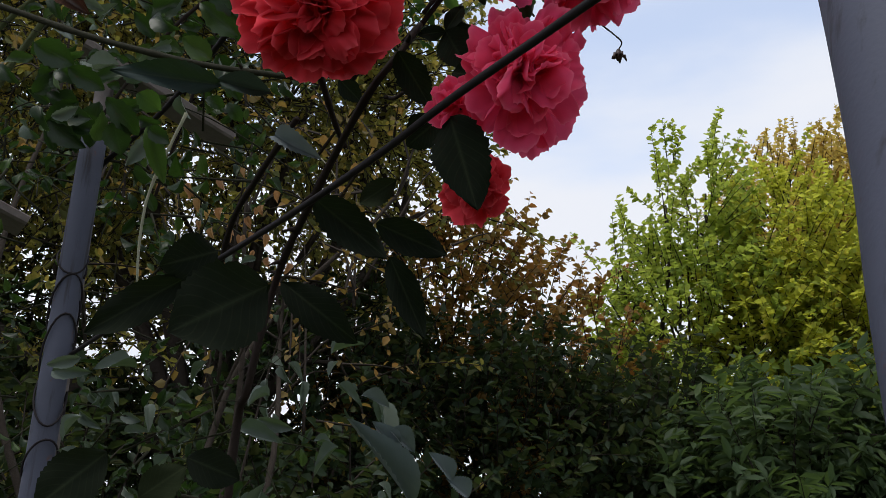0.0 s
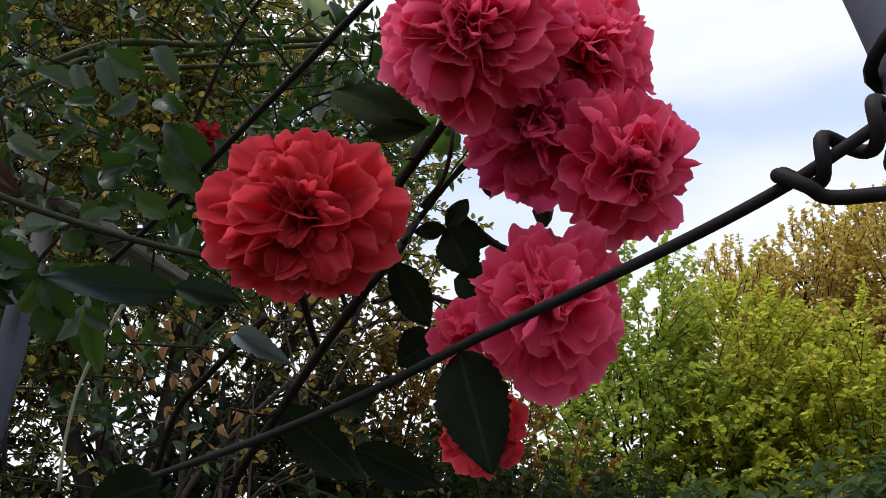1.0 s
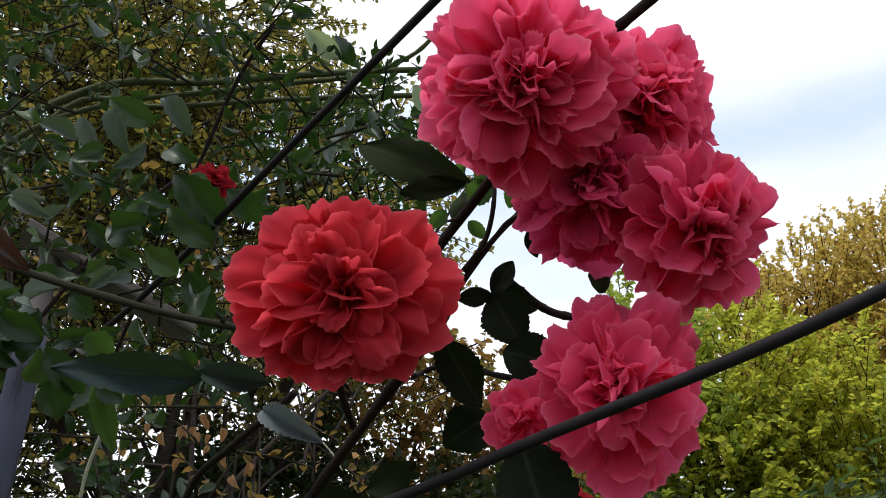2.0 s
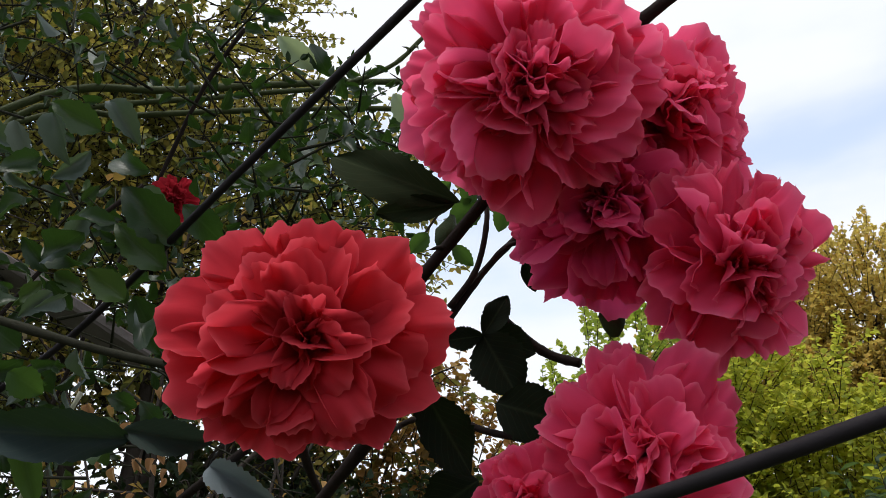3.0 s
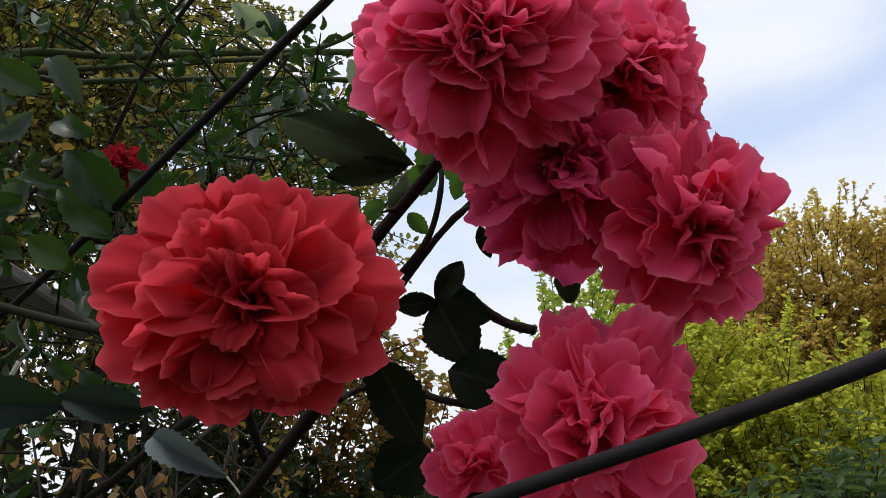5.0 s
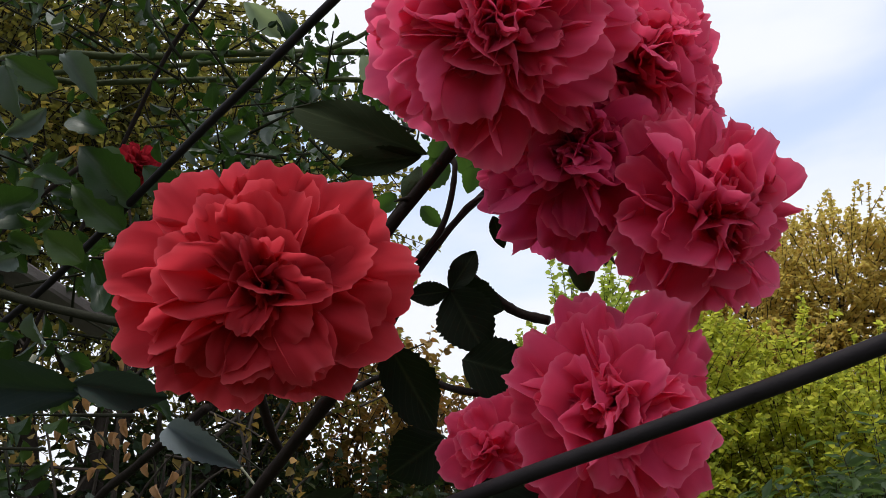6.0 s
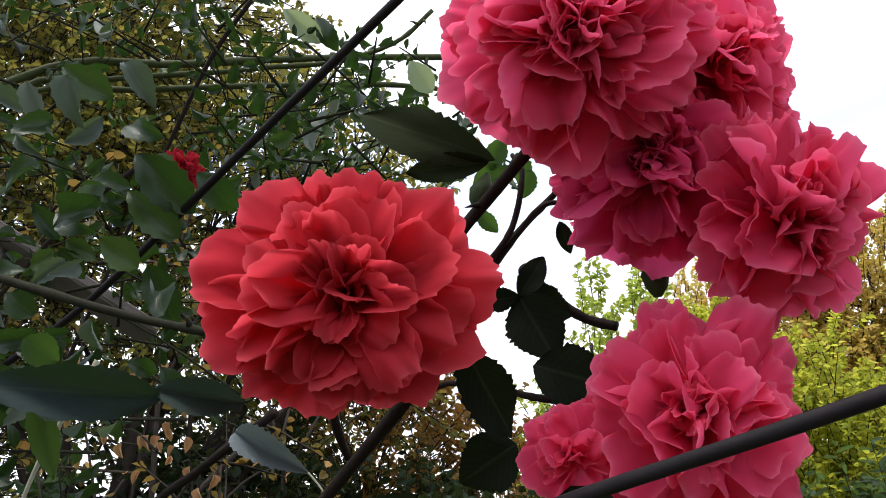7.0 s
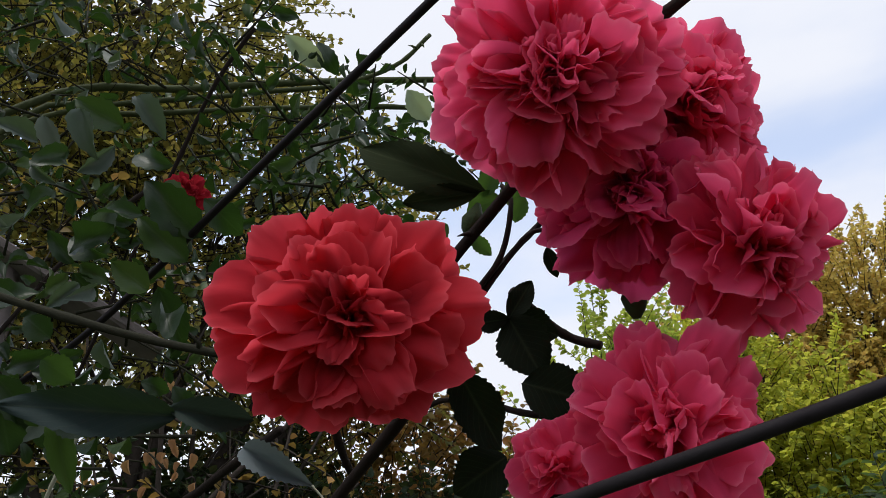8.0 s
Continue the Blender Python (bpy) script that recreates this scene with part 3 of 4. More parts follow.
# ---- trellis: weathered slats on posts behind the arch ----
def board(a, b, wide, thick):
    """A worn board from a to b, its broad side level."""
    a, b = Vector(a), Vector(b)
    d = (b - a).normalized()
    side = Vector((0, 0, 1)).cross(d).normalized()
    up = d.cross(side)
    profile = [(-0.5, -0.3), (-0.44, -0.5), (0.44, -0.5), (0.5, -0.3), (0.5, 0.3), (0.44, 0.5), (-0.44, 0.5), (-0.5, 0.3)]
    rng = random.Random(3)
    verts, faces, steps = [], [], 9
    for i in range(steps + 1):
        c = a.lerp(b, i / steps) + up * rng.uniform(-0.0006, 0.0006)
        for u, v in profile:
            verts.append(tuple(c + side * u * wide * rng.uniform(0.97, 1.03) + up * v * thick))
    for i in range(steps):
        for k in range(8):
            p, q = i * 8 + k, i * 8 + (k + 1) % 8
            faces.append((p, q, q + 8, p + 8))
    faces += [tuple(range(8)), tuple(range(steps * 8 + 7, steps * 8 - 1, -1))]
    return verts, faces


def build_trellis():
    trellis = thing("wooden_trellis", (-0.362, 1.052, 0.0), "weathered brown wooden trellis slats on thin posts", "trellis")
    for x, y, top in ((-0.362, 1.064, 1.915), (-0.575, 1.02, 1.86)):
        line = spline(((x, y, -0.2), (x + 0.004, y, 0.8), (x, y, top)), 6)
        part("post", mesh_of("post", *tube(line, 0.011, 10, 0.08), SLAT), trellis)
    part("slat", mesh_of("slat", *board((-0.385, 1.041, 1.9157), (-0.2170, 1.1336, 1.8358), 0.050, 0.013), SLAT, smooth=False), trellis)
    part("slat", mesh_of("slat", *board((-0.600, 0.986, 1.770), (-0.4483, 1.0959, 1.6996), 0.062, 0.013), SLAT, smooth=False), trellis)


build_trellis()


# ---- roses ----
def petal_mesh(material, length, spread, lean0, lean1, cup, curl, ruffle, seed):
    """A fan-shaped petal of a bloom of radius 1 that opens along +x from the axis +z. spread: half the fan's angle; lean: its angle
    from the axis at foot and rim; cup: hollow like a spoon; curl: how far the rim turns outwards (or, below 0, back in)."""
    rng = random.Random(seed)
    rows, cols = 14, 26
    phase, waves, notch = rng.uniform(0, 6), rng.uniform(2.4, 4.4), rng.choice((0.0, 0.0, 0.03, 0.07))
    shoulder, skew, crease = rng.uniform(0.30, 0.46), rng.uniform(-0.08, 0.08), rng.uniform(-0.02, 0.03)
    steps, path = 24, [(0.03, 0.0)]
    for k in range(steps):
        v = 1.2 * (k + 0.5) / steps
        lean = radians(lean0 + (lean1 - lean0) * v**0.8 + curl * max(0.0, (v - 0.55) / 0.45) ** 1.4)
        path.append((path[-1][0] + math.sin(lean) * 1.2 * length / steps, path[-1][1] + math.cos(lean) * 1.2 * length / steps))
    verts, uvs, faces = [], [], []
    for i in range(rows + 1):
        v = 1 - (1 - i / rows) ** 1.5
        for j in range(cols + 1):
            u = 2 * j / cols - 1
            rim = 1.04 - shoulder * (1 - (1 - abs(u) ** 2.3) ** 0.55) + skew * u - notch * math.exp(-((u / 0.16) ** 2))
            rim += 0.06 * noise.noise(Vector((u * 2.1, 0.3, seed * 2.3))) + 0.048 * noise.noise(Vector((u * 6.5, 1.7, seed * 1.9)))
            rim += 0.036 * noise.noise(Vector((u * 15, 3.1, seed)))
            rho = v * (1 + (rim - 1) * v)
            angle = radians(spread) * u * (1 + 0.25 * (1 - v))
            along, across = rho * math.cos(angle), rho * math.sin(angle) + 0.07 * u * (1 - v)
            q = min(max(along / 1.2, 0.0), 0.9999) * steps
            k = int(q)
            r = path[k][0] + (path[k + 1][0] - path[k][0]) * (q - k)
            z = path[k][1] + (path[k + 1][1] - path[k][1]) * (q - k)
            lean = math.atan2(path[k + 1][0] - path[k][0], path[k + 1][1] - path[k][1])
            bowl = cup * length * across * across * 3.2 * (1.25 - 0.5 * v)
            wave = math.sin(waves * u + phase) * v**2.5
            broad = noise.noise(Vector((u * 1.5, v * 1.9, seed * 3.7)))
            crimp = noise.noise(Vector((u * 4.2, v * 2.0, seed * 1.3)))
            inward = bowl + ruffle * length * (0.42 * wave + 0.8 * v * broad + 0.36 * v**3 * crimp) - crease * length * v * math.exp(-((u / 0.2) ** 2))
            verts.append((r - math.cos(lean) * inward, across * length, z + math.sin(lean) * inward))
            uvs.append((0.5 + 0.5 * u, v))
    for i in range(rows):
        for j in range(cols):
            a = i * (cols + 1) + j
            faces.append((a, a + cols + 1, a + cols + 2, a + 1))
    return mesh_of("petal", verts, faces, material, uvs)


# each tier, from the heart outwards: petals, length, spread, lean at foot, lean at rim, cup, curl, ruffle, height of the foot
TIERS = (
    (7, 0.38, 26, -6, 12, 1.6, 30, 0.24, 0.36),
    (10, 0.50, 22, 10, 26, 1.5, 40, 0.26, 0.30),
    (12, 0.62, 21, 26, 42, 1.2, 40, 0.26, 0.22),
    (13, 0.76, 20, 44, 56, 1.0, 38, 0.26, 0.13),
    (13, 0.88, 21, 60, 70, 0.8, 32, 0.24, 0.03),
    (12, 0.97, 22, 78, 84, 0.5, 22, 0.24, -0.06),
    (10, 0.97, 25, 95, 102, 0.2, 10, 0.22, -0.12),
)
PETALS = {}


def petals_of(material):
    """Nine petals of each tier, some hollow like a spoon, some flat, some rolled back."""
    if material.name not in PETALS:
        PETALS[material.name] = []
        for k, (_, length, spread, lean0, lean1, cup, curl, ruffle, _) in enumerate(TIERS):
            rng = random.Random(70 + k)
            PETALS[material.name].append([petal_mesh(material, length, spread * rng.uniform(0.8, 1.3), lean0, lean1 + rng.uniform(-8, 8), cup * rng.uniform(0.3, 1.9), curl * rng.uniform(-1.3, 1.9), ruffle * rng.uniform(0.7, 1.3), 20 * k + s) for s in range(9)])
    return PETALS[material.name]


def calyx_mesh():
    pieces = [tube([Vector((0, 0, -0.75)), Vector((0, 0, -0.42)), Vector((0, 0, -0.3)), Vector((0, 0, -0.2)), Vector((0, 0, -0.02))], (0.05, 0.055, 0.13, 0.15, 0.05), 9)]
    for k in range(5):
        w = 2 * math.pi * k / 5
        out = Vector((math.cos(w), math.sin(w), 0))
        line = [out * 0.1 + Vector((0, 0, -0.2)), out * 0.3 + Vector((0, 0, -0.24)), out * 0.5 + Vector((0, 0, -0.34)), out * 0.62 + Vector((0, 0, -0.5))]
        pieces.append(tube(line, (0.05, 0.055, 0.035, 0.008), 4))
    return mesh_of("calyx", *joined(pieces), SEPAL)


CALYX = calyx_mesh()


def bloom_head(plant, label, at, axis, radius, roll=0.0):
    """The calyx of a bloom that faces along axis, and the pose of its petals."""
    z = Vector(axis).normalized()
    x = Vector((0, 0, 1)).cross(z).normalized()
    m = Matrix.Translation(at) @ Matrix((x, z.cross(x), z)).transposed().to_4x4() @ pose(0, 0, 0, 0, 0, roll)
    m = m @ Matrix.Diagonal((radius, radius, radius, 1))
    return part("bloom", CALYX, plant, m, label), m


def bloom(plant, label, at, axis, radius, material, seed, wide=1.0, tall=1.0, tiers=range(7), roll=0.0, loose=1.0, share=1.0):
    """One double bloom: calyx, and tiers of petals, each turned, tilted and sized a little differently."""
    rng = random.Random(seed)
    head, m = bloom_head(plant, label, at, axis, radius, roll)
    shapes = petals_of(material)
    for k in tiers:
        count, foot = max(3, round(TIERS[k][0] * share)), TIERS[k][8]
        start = rng.uniform(0, 360)
        for p in range(count):
            turn = start + 360 * p / count + rng.uniform(-16, 16) * (1.6 * loose if k < 4 else 0.7)
            tilt = rng.uniform(-19, 19) * loose * (1.6 if k < 3 else 1.2 if k < 5 else 0.6)
            size = rng.uniform(0.82, 1.12) if k < 4 else rng.uniform(0.92, 1.07)
            angle = radians(turn)
            stretch = 1 / math.sqrt((math.cos(angle) / wide) ** 2 + (math.sin(angle) / tall) ** 2)
            q = m @ pose(0, 0, foot + rng.uniform(-0.02, 0.02), 0, 0, turn) @ pose(0, 0, 0, rng.uniform(-30, 30) * loose * (1.5 if k < 4 else 0.8), tilt, rng.uniform(-14, 14) * (1.7 if k < 3 else 0.8)) @ Matrix.Diagonal((size * stretch, size * rng.uniform(0.95, 1.2) / math.sqrt(share), size, 1))
            part("petal", rng.choice(shapes[k]), head, q)


def open_bloom(plant, label, at, axis, radius, material, rings, seed, tall=1.0):
    """A bloom whose petals are laid one by one. rings: (foot height, lean at foot, lean at rim, petals), each petal
    (turn, length, spread, cup, curl)."""
    rng = random.Random(seed)
    head, m = bloom_head(plant, label, at, axis, radius)
    for foot, lean0, lean1, petals in rings:
        for turn, length, spread, cup, curl in petals:
            me = petal_mesh(material, length, spread * 1.14, lean0, lean1 + rng.uniform(-5, 5), cup, curl, rng.uniform(0.20, 0.30), seed + turn)
            q = m @ Matrix.Diagonal((1, tall, 1, 1)) @ pose(0, 0, foot + rng.uniform(-0.03, 0.03), 0, 0, turn) @ pose(0, 0, 0, rng.uniform(-20, 20), rng.uniform(-9, 9), rng.uniform(-8, 8))
            part("petal", me, head, q)


def cane(plant, radius, *points, material=None, taper=0.75, thorns=0, name="cane", seed=1):
    """A stem through the points, with nodes along it and thorns where asked."""
    rng = random.Random(seed)
    line = spline(points, 7)
    n = len(line)
    radii = [radius * (1 - (1 - taper) * k / (n - 1)) * (1.14 if k % 6 == 0 else 1.0) for k in range(n)]
    pieces = [tube(line, radii, 8, 0.12)]
    for _ in range(thorns):
        k = rng.randrange(1, n - 1)
        d = (line[k + 1] - line[k - 1]).normalized()
        out = d.cross(Vector((rng.uniform(-1, 1), rng.uniform(-1, 1), rng.uniform(-1, 1)))).normalized()
        pieces.append(tube([line[k], line[k] + out * radius * 1.7 - d * radius * 0.3, line[k] + out * radius * 3.0 - d * radius * 1.1], (radius * 0.75, radius * 0.35, radius * 0.05), 5))
    return part(name, mesh_of(name, *joined(pieces), material or CANE_DARK), plant)


def build_front_rose():
    plant = thing("climbing_rose", (-0.09, 0.78, 0.0), "climbing rose with large coral and pink double blooms", "rose")
    # canes
    cane(plant, 0.0035, (-0.09, 0.78, -0.05), (-0.10, 0.77, 0.7), (-0.085, 0.755, 1.36), (-0.0694, 0.7217, 1.456), (-0.0519, 0.7080, 1.5340), (-0.0183, 0.6394, 1.5689), (0.0188, 0.5719, 1.6037), (0.040, 0.560, 1.630), (0.0507, 0.5717, 1.6564), thorns=14, taper=0.6)
    cane(plant, 0.0025, (0.005, 0.618, 1.645), (0.0441, 0.5541, 1.6750), (0.0727, 0.5079, 1.6985), (0.0960, 0.4800, 1.7220), (0.1250, 0.4530, 1.7385), (0.1505, 0.4166, 1.7495), (0.2000, 0.3500, 1.7660), (0.25, 0.30, 1.80), thorns=3, taper=0.9)
    cane(plant, 0.0022, (-0.012, 0.575, 1.630), (-0.0061, 0.6013, 1.6143), (-0.0020, 0.6144, 1.6043), (0.0020, 0.6261, 1.5983))
    cane(plant, 0.0014, (0.0300, 0.590, 1.616), (0.0349, 0.6024, 1.6221), (0.0424, 0.5960, 1.6232), (0.0532, 0.5905, 1.6191))
    cane(plant, 0.0015, (0.0480, 0.602, 1.628), (0.0538, 0.5940, 1.6244), (0.0667, 0.5838, 1.6161), (0.0754, 0.5777, 1.6123), (0.0867, 0.5705, 1.6090), taper=1.0)
    cane(plant, 0.0013, (0.0507, 0.5717, 1.6564), (0.0630, 0.5684, 1.6733), (0.0771, 0.5635, 1.6901), (0.0944, 0.5694, 1.6937))
    cane(plant, 0.0014, (0.0526, 0.5689, 1.6628), (0.0637, 0.5654, 1.6796), (0.0676, 0.5588, 1.7016), (0.0648, 0.5638, 1.7139))
    cane(plant, 0.0017, (0.0480, 0.574, 1.652), (0.0657, 0.5711, 1.6785), (0.0809, 0.5707, 1.6967), (0.0900, 0.560, 1.7040))
    cane(plant, 0.0022, (0.0700, 0.578, 1.668), (0.0867, 0.5903, 1.6598), (0.0985, 0.5905, 1.6518), (0.1099, 0.5837, 1.6459), taper=0.9)
    # blooms
    open_bloom(plant, "coral red double bloom, fully open", (-0.0008, 0.5125, 1.6246), (0.08, -0.93, -0.36), 0.0410, PETAL_CORAL, (
        (-0.13, 92, 98, ((0, 0.98, 26, 0.1, 8), (45, 0.95, 26, 0.1, 5), (90, 0.9, 26, 0.1, 5), (135, 0.84, 26, 0.1, 5), (165, 1.02, 26, 0.1, 5), (200, 1.02, 28, 0.1, 5), (240, 0.92, 26, 0.1, 5), (285, 0.84, 26, 0.1, 5), (325, 0.92, 26, 0.1, 5))),
        (-0.05, 74, 84, ((10, 1.10, 23, 0.2, 5), (-14, 1.02, 24, 0.3, 20), (-38, 0.98, 24, 0.2, 10), (-62, 0.92, 25, 0.2, 15), (-88, 0.88, 24, 0.2, 5), (-110, 0.98, 23, 0.1, 0), (-133, 0.98, 24, 0.2, 10), (-156, 1.08, 26, 0.2, 15), (176, 1.12, 25, 0.2, 20), (148, 1.00, 20, 0.5, -20), (124, 0.86, 22, 0.3, 10), (102, 0.95, 22, 0.2, 10), (80, 0.98, 24, 0.2, 15), (58, 1.0, 24, 0.3, 20), (33, 1.04, 22, 0.2, 5))),
        (0.03, 52, 62, ((203, 0.92, 13, 2.2, 25), (184, 0.88, 22, 0.6, 20), (160, 0.86, 22, 0.5, 10), (223, 0.84, 20, 0.5, 20), (243, 0.80, 17, 1.6, -25), (-98, 0.80, 22, 0.5, 20), (-67, 0.86, 17, 1.3, 15), (-45, 0.84, 22, 0.5, 25), (-20, 0.84, 27, 0.6, 45), (4, 0.90, 24, 0.4, 30), (28, 0.86, 25, 0.5, 25), (52, 0.82, 22, 0.6, 20), (75, 0.82, 22, 0.5, 15), (98, 0.78, 22, 0.5, 10), (120, 0.80, 22, 0.6, 15), (142, 0.82, 20, 0.8, 10))),
        (0.10, 26, 44, ((-28, 0.62, 31, 0.5, 45), (5, 0.62, 24, 0.8, 40), (25, 0.62, 26, 0.6, 25), (67, 0.62, 12, 1.6, 10), (90, 0.56, 26, 0.7, 15), (122, 0.56, 14, 1.8, 15), (141, 0.58, 15, 1.6, 25), (168, 0.56, 22, 0.9, 30), (228, 0.60, 18, 1.1, 20), (-118, 0.52, 20, 1.2, 35), (-85, 0.50, 18, 1.2, 40), (-55, 0.5, 20, 1.0, 30))),
        (0.15, 8, 24, ((-15, 0.42, 24, 1.4, 40), (60, 0.42, 24, 1.2, 20), (110, 0.42, 20, 1.4, 20), (190, 0.40, 22, 1.3, 30), (-72, 0.40, 14, 1.6, 60), (-110, 0.36, 16, 1.4, 50))),
        (0.20, 4, 16, ((30, 0.30, 18, 1.5, 30), (150, 0.30, 18, 1.5, 20), (265, 0.26, 16, 1.5, 40))),
    ), 41, 0.92)
    bloom(plant, "large pink double bloom seen from below", (0.0715, 0.4850, 1.7110), (-0.20, -0.80, -0.52), 0.0425, PETAL_PINK, 42, 1.06, 1.0, share=1.3)
    bloom(plant, "deep pink bloom crowded between two others", (0.1075, 0.5190, 1.6815), (-0.32, -0.92, -0.05), 0.0365, PETAL_MAGENTA, 43, share=1.2)
    bloom(plant, "pink bloom turned aside, showing its outer petals", (0.1275, 0.5170, 1.7205), (0.05, -0.95, -0.10), 0.0415, PETAL_PINK, 144, 0.92, 1.18, share=1.15)
    bloom(plant, "pink bloom hanging at the cluster's edge", (0.1425, 0.5080, 1.6575), (0.58, -0.70, -0.42), 0.0330, PETAL_PINK, 45, 1.12, 1.15, share=1.1)
    bloom(plant, "pink bloom facing out behind a dark wire", (0.1075, 0.5130, 1.5885), (-0.20, -0.95, -0.12), 0.0325, PETAL_PINK, 46, 1.0, 1.28, share=0.75)
    bloom(plant, "scarlet bloom half hidden behind a leaf", (0.0850, 0.5560, 1.5430), (0.1, -0.9, -0.4), 0.0195, PETAL_CORAL, 47, 0.9, 1.2, share=0.7)
    # side petals of the larger bloom above, added as a small head of their own
    bloom(plant, "side petals of the larger pink bloom, built as a small bloom", (0.0755, 0.5330, 1.5800), (-0.55, -0.80, 0.05), 0.0190, PETAL_PINK, 48, tiers=range(2, 6), share=0.5)
    # hips and stalks of spent blooms that show dark under the cluster
    for at, way, size in (((0.1120, 0.541, 1.6500), (0.1, 0.2, -1.0), 0.0056), ((0.0500, 0.555, 1.6900), (-0.3, 0.3, -1.0), 0.0050)):
        c, d = Vector(at), Vector(way).normalized()
        line = [c - d * size * 1.6, c - d * size * 0.6, c, c + d * size * 0.9, c + d * size * 1.5]
        part("rose_hip", mesh_of("rose_hip", *tube(line, (0.2 * size, 0.7 * size, size, 0.75 * size, 0.3 * size), 9, 0.15), SEPAL), plant)
    # withered head on a thin stalk
    tip = Vector((0.2441, 0.8782, 1.8237))
    cane(plant, 0.0009, (0.150, 0.760, 1.825), (0.1913, 0.8148, 1.8451), (0.219, 0.848, 1.8423), (0.2372, 0.8681, 1.8425), (0.2461, 0.871, 1.8346), tip + Vector((0, 0, 0.006)), name="stalk")
    head = [tube([tip + Vector((0, 0, 0.007)), tip, tip - Vector((0, 0, 0.006))], (0.0015, 0.0055, 0.0020), 8, 0.4)]
    for k in range(5):
        out = Vector((math.cos(1.26 * k), math.sin(1.26 * k), 0))
        head.append(tube([tip, tip + out * 0.006 - Vector((0, 0, 0.001)), tip + out * (0.008 + 0.002 * (k % 2)) - Vector((0, 0, 0.007 - 0.003 * (k % 3)))], (0.0012, 0.0026, 0.0004), 4))
    part("withered_head", mesh_of("withered_head", *joined(head), LEAF_BROWN), plant, label="withered brown flower head")
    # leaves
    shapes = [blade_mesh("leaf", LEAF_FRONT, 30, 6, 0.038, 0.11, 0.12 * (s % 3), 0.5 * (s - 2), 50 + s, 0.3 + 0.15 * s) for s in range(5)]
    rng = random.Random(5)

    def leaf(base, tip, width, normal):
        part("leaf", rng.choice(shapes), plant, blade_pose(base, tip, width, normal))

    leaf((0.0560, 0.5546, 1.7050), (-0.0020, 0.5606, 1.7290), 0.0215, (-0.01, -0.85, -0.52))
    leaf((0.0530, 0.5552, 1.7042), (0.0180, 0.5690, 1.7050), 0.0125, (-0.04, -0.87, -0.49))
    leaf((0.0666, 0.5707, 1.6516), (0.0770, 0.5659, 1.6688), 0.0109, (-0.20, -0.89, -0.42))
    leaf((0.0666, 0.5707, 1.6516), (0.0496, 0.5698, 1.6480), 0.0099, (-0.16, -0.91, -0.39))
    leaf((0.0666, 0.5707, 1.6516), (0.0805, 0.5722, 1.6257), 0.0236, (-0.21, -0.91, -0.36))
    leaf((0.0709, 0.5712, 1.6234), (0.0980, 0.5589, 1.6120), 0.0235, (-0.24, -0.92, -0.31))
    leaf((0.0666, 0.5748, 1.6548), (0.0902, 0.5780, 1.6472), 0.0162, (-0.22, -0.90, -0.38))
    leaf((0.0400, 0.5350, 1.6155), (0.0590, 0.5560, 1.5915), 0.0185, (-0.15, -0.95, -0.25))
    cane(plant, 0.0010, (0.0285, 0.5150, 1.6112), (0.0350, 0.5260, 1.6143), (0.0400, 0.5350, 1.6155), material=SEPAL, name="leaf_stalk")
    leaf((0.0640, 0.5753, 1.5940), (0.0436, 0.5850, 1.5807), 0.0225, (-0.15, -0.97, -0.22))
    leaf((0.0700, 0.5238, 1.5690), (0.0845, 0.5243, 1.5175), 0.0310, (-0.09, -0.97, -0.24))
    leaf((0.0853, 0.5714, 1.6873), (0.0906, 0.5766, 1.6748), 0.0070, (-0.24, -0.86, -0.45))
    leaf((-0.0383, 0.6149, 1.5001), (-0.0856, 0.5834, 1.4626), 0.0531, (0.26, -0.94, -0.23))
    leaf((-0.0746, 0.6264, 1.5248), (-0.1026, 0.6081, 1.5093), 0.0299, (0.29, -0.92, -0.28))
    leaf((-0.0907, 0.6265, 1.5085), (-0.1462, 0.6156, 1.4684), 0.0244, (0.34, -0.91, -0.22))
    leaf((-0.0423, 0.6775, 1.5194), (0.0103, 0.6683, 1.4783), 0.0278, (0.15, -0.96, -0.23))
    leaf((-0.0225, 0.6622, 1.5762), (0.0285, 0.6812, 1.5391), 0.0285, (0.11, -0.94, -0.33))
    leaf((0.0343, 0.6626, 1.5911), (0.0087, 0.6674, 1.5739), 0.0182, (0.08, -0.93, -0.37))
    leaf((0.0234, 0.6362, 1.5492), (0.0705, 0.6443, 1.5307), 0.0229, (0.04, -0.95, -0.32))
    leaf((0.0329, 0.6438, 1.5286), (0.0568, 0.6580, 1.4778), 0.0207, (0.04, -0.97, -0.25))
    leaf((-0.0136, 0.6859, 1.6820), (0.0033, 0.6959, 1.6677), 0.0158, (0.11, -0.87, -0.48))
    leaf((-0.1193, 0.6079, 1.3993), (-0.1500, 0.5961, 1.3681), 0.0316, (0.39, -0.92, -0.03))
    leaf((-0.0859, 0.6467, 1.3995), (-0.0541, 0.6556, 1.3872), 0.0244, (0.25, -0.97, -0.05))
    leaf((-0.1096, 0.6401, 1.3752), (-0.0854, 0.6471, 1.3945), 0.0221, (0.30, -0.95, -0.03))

    grey = blade_mesh("leaf", LEAF_GREY, 26, 6, 0.05, 0.55, 0.12, 0.5, 77, 0.3)
    cane(plant, 0.0005, (-0.0150, 0.6361, 1.5940), (-0.0090, 0.6340, 1.5870), (-0.0040, 0.6325, 1.5790), material=DRY_STEM, name="stalk")
    part("leaf", grey, plant, blade_pose((-0.0483, 0.6392, 1.6115), (-0.0147, 0.6361, 1.5938), 0.0135, (0.09, -0.97, -0.22)), "folded leaf showing its grey underside")
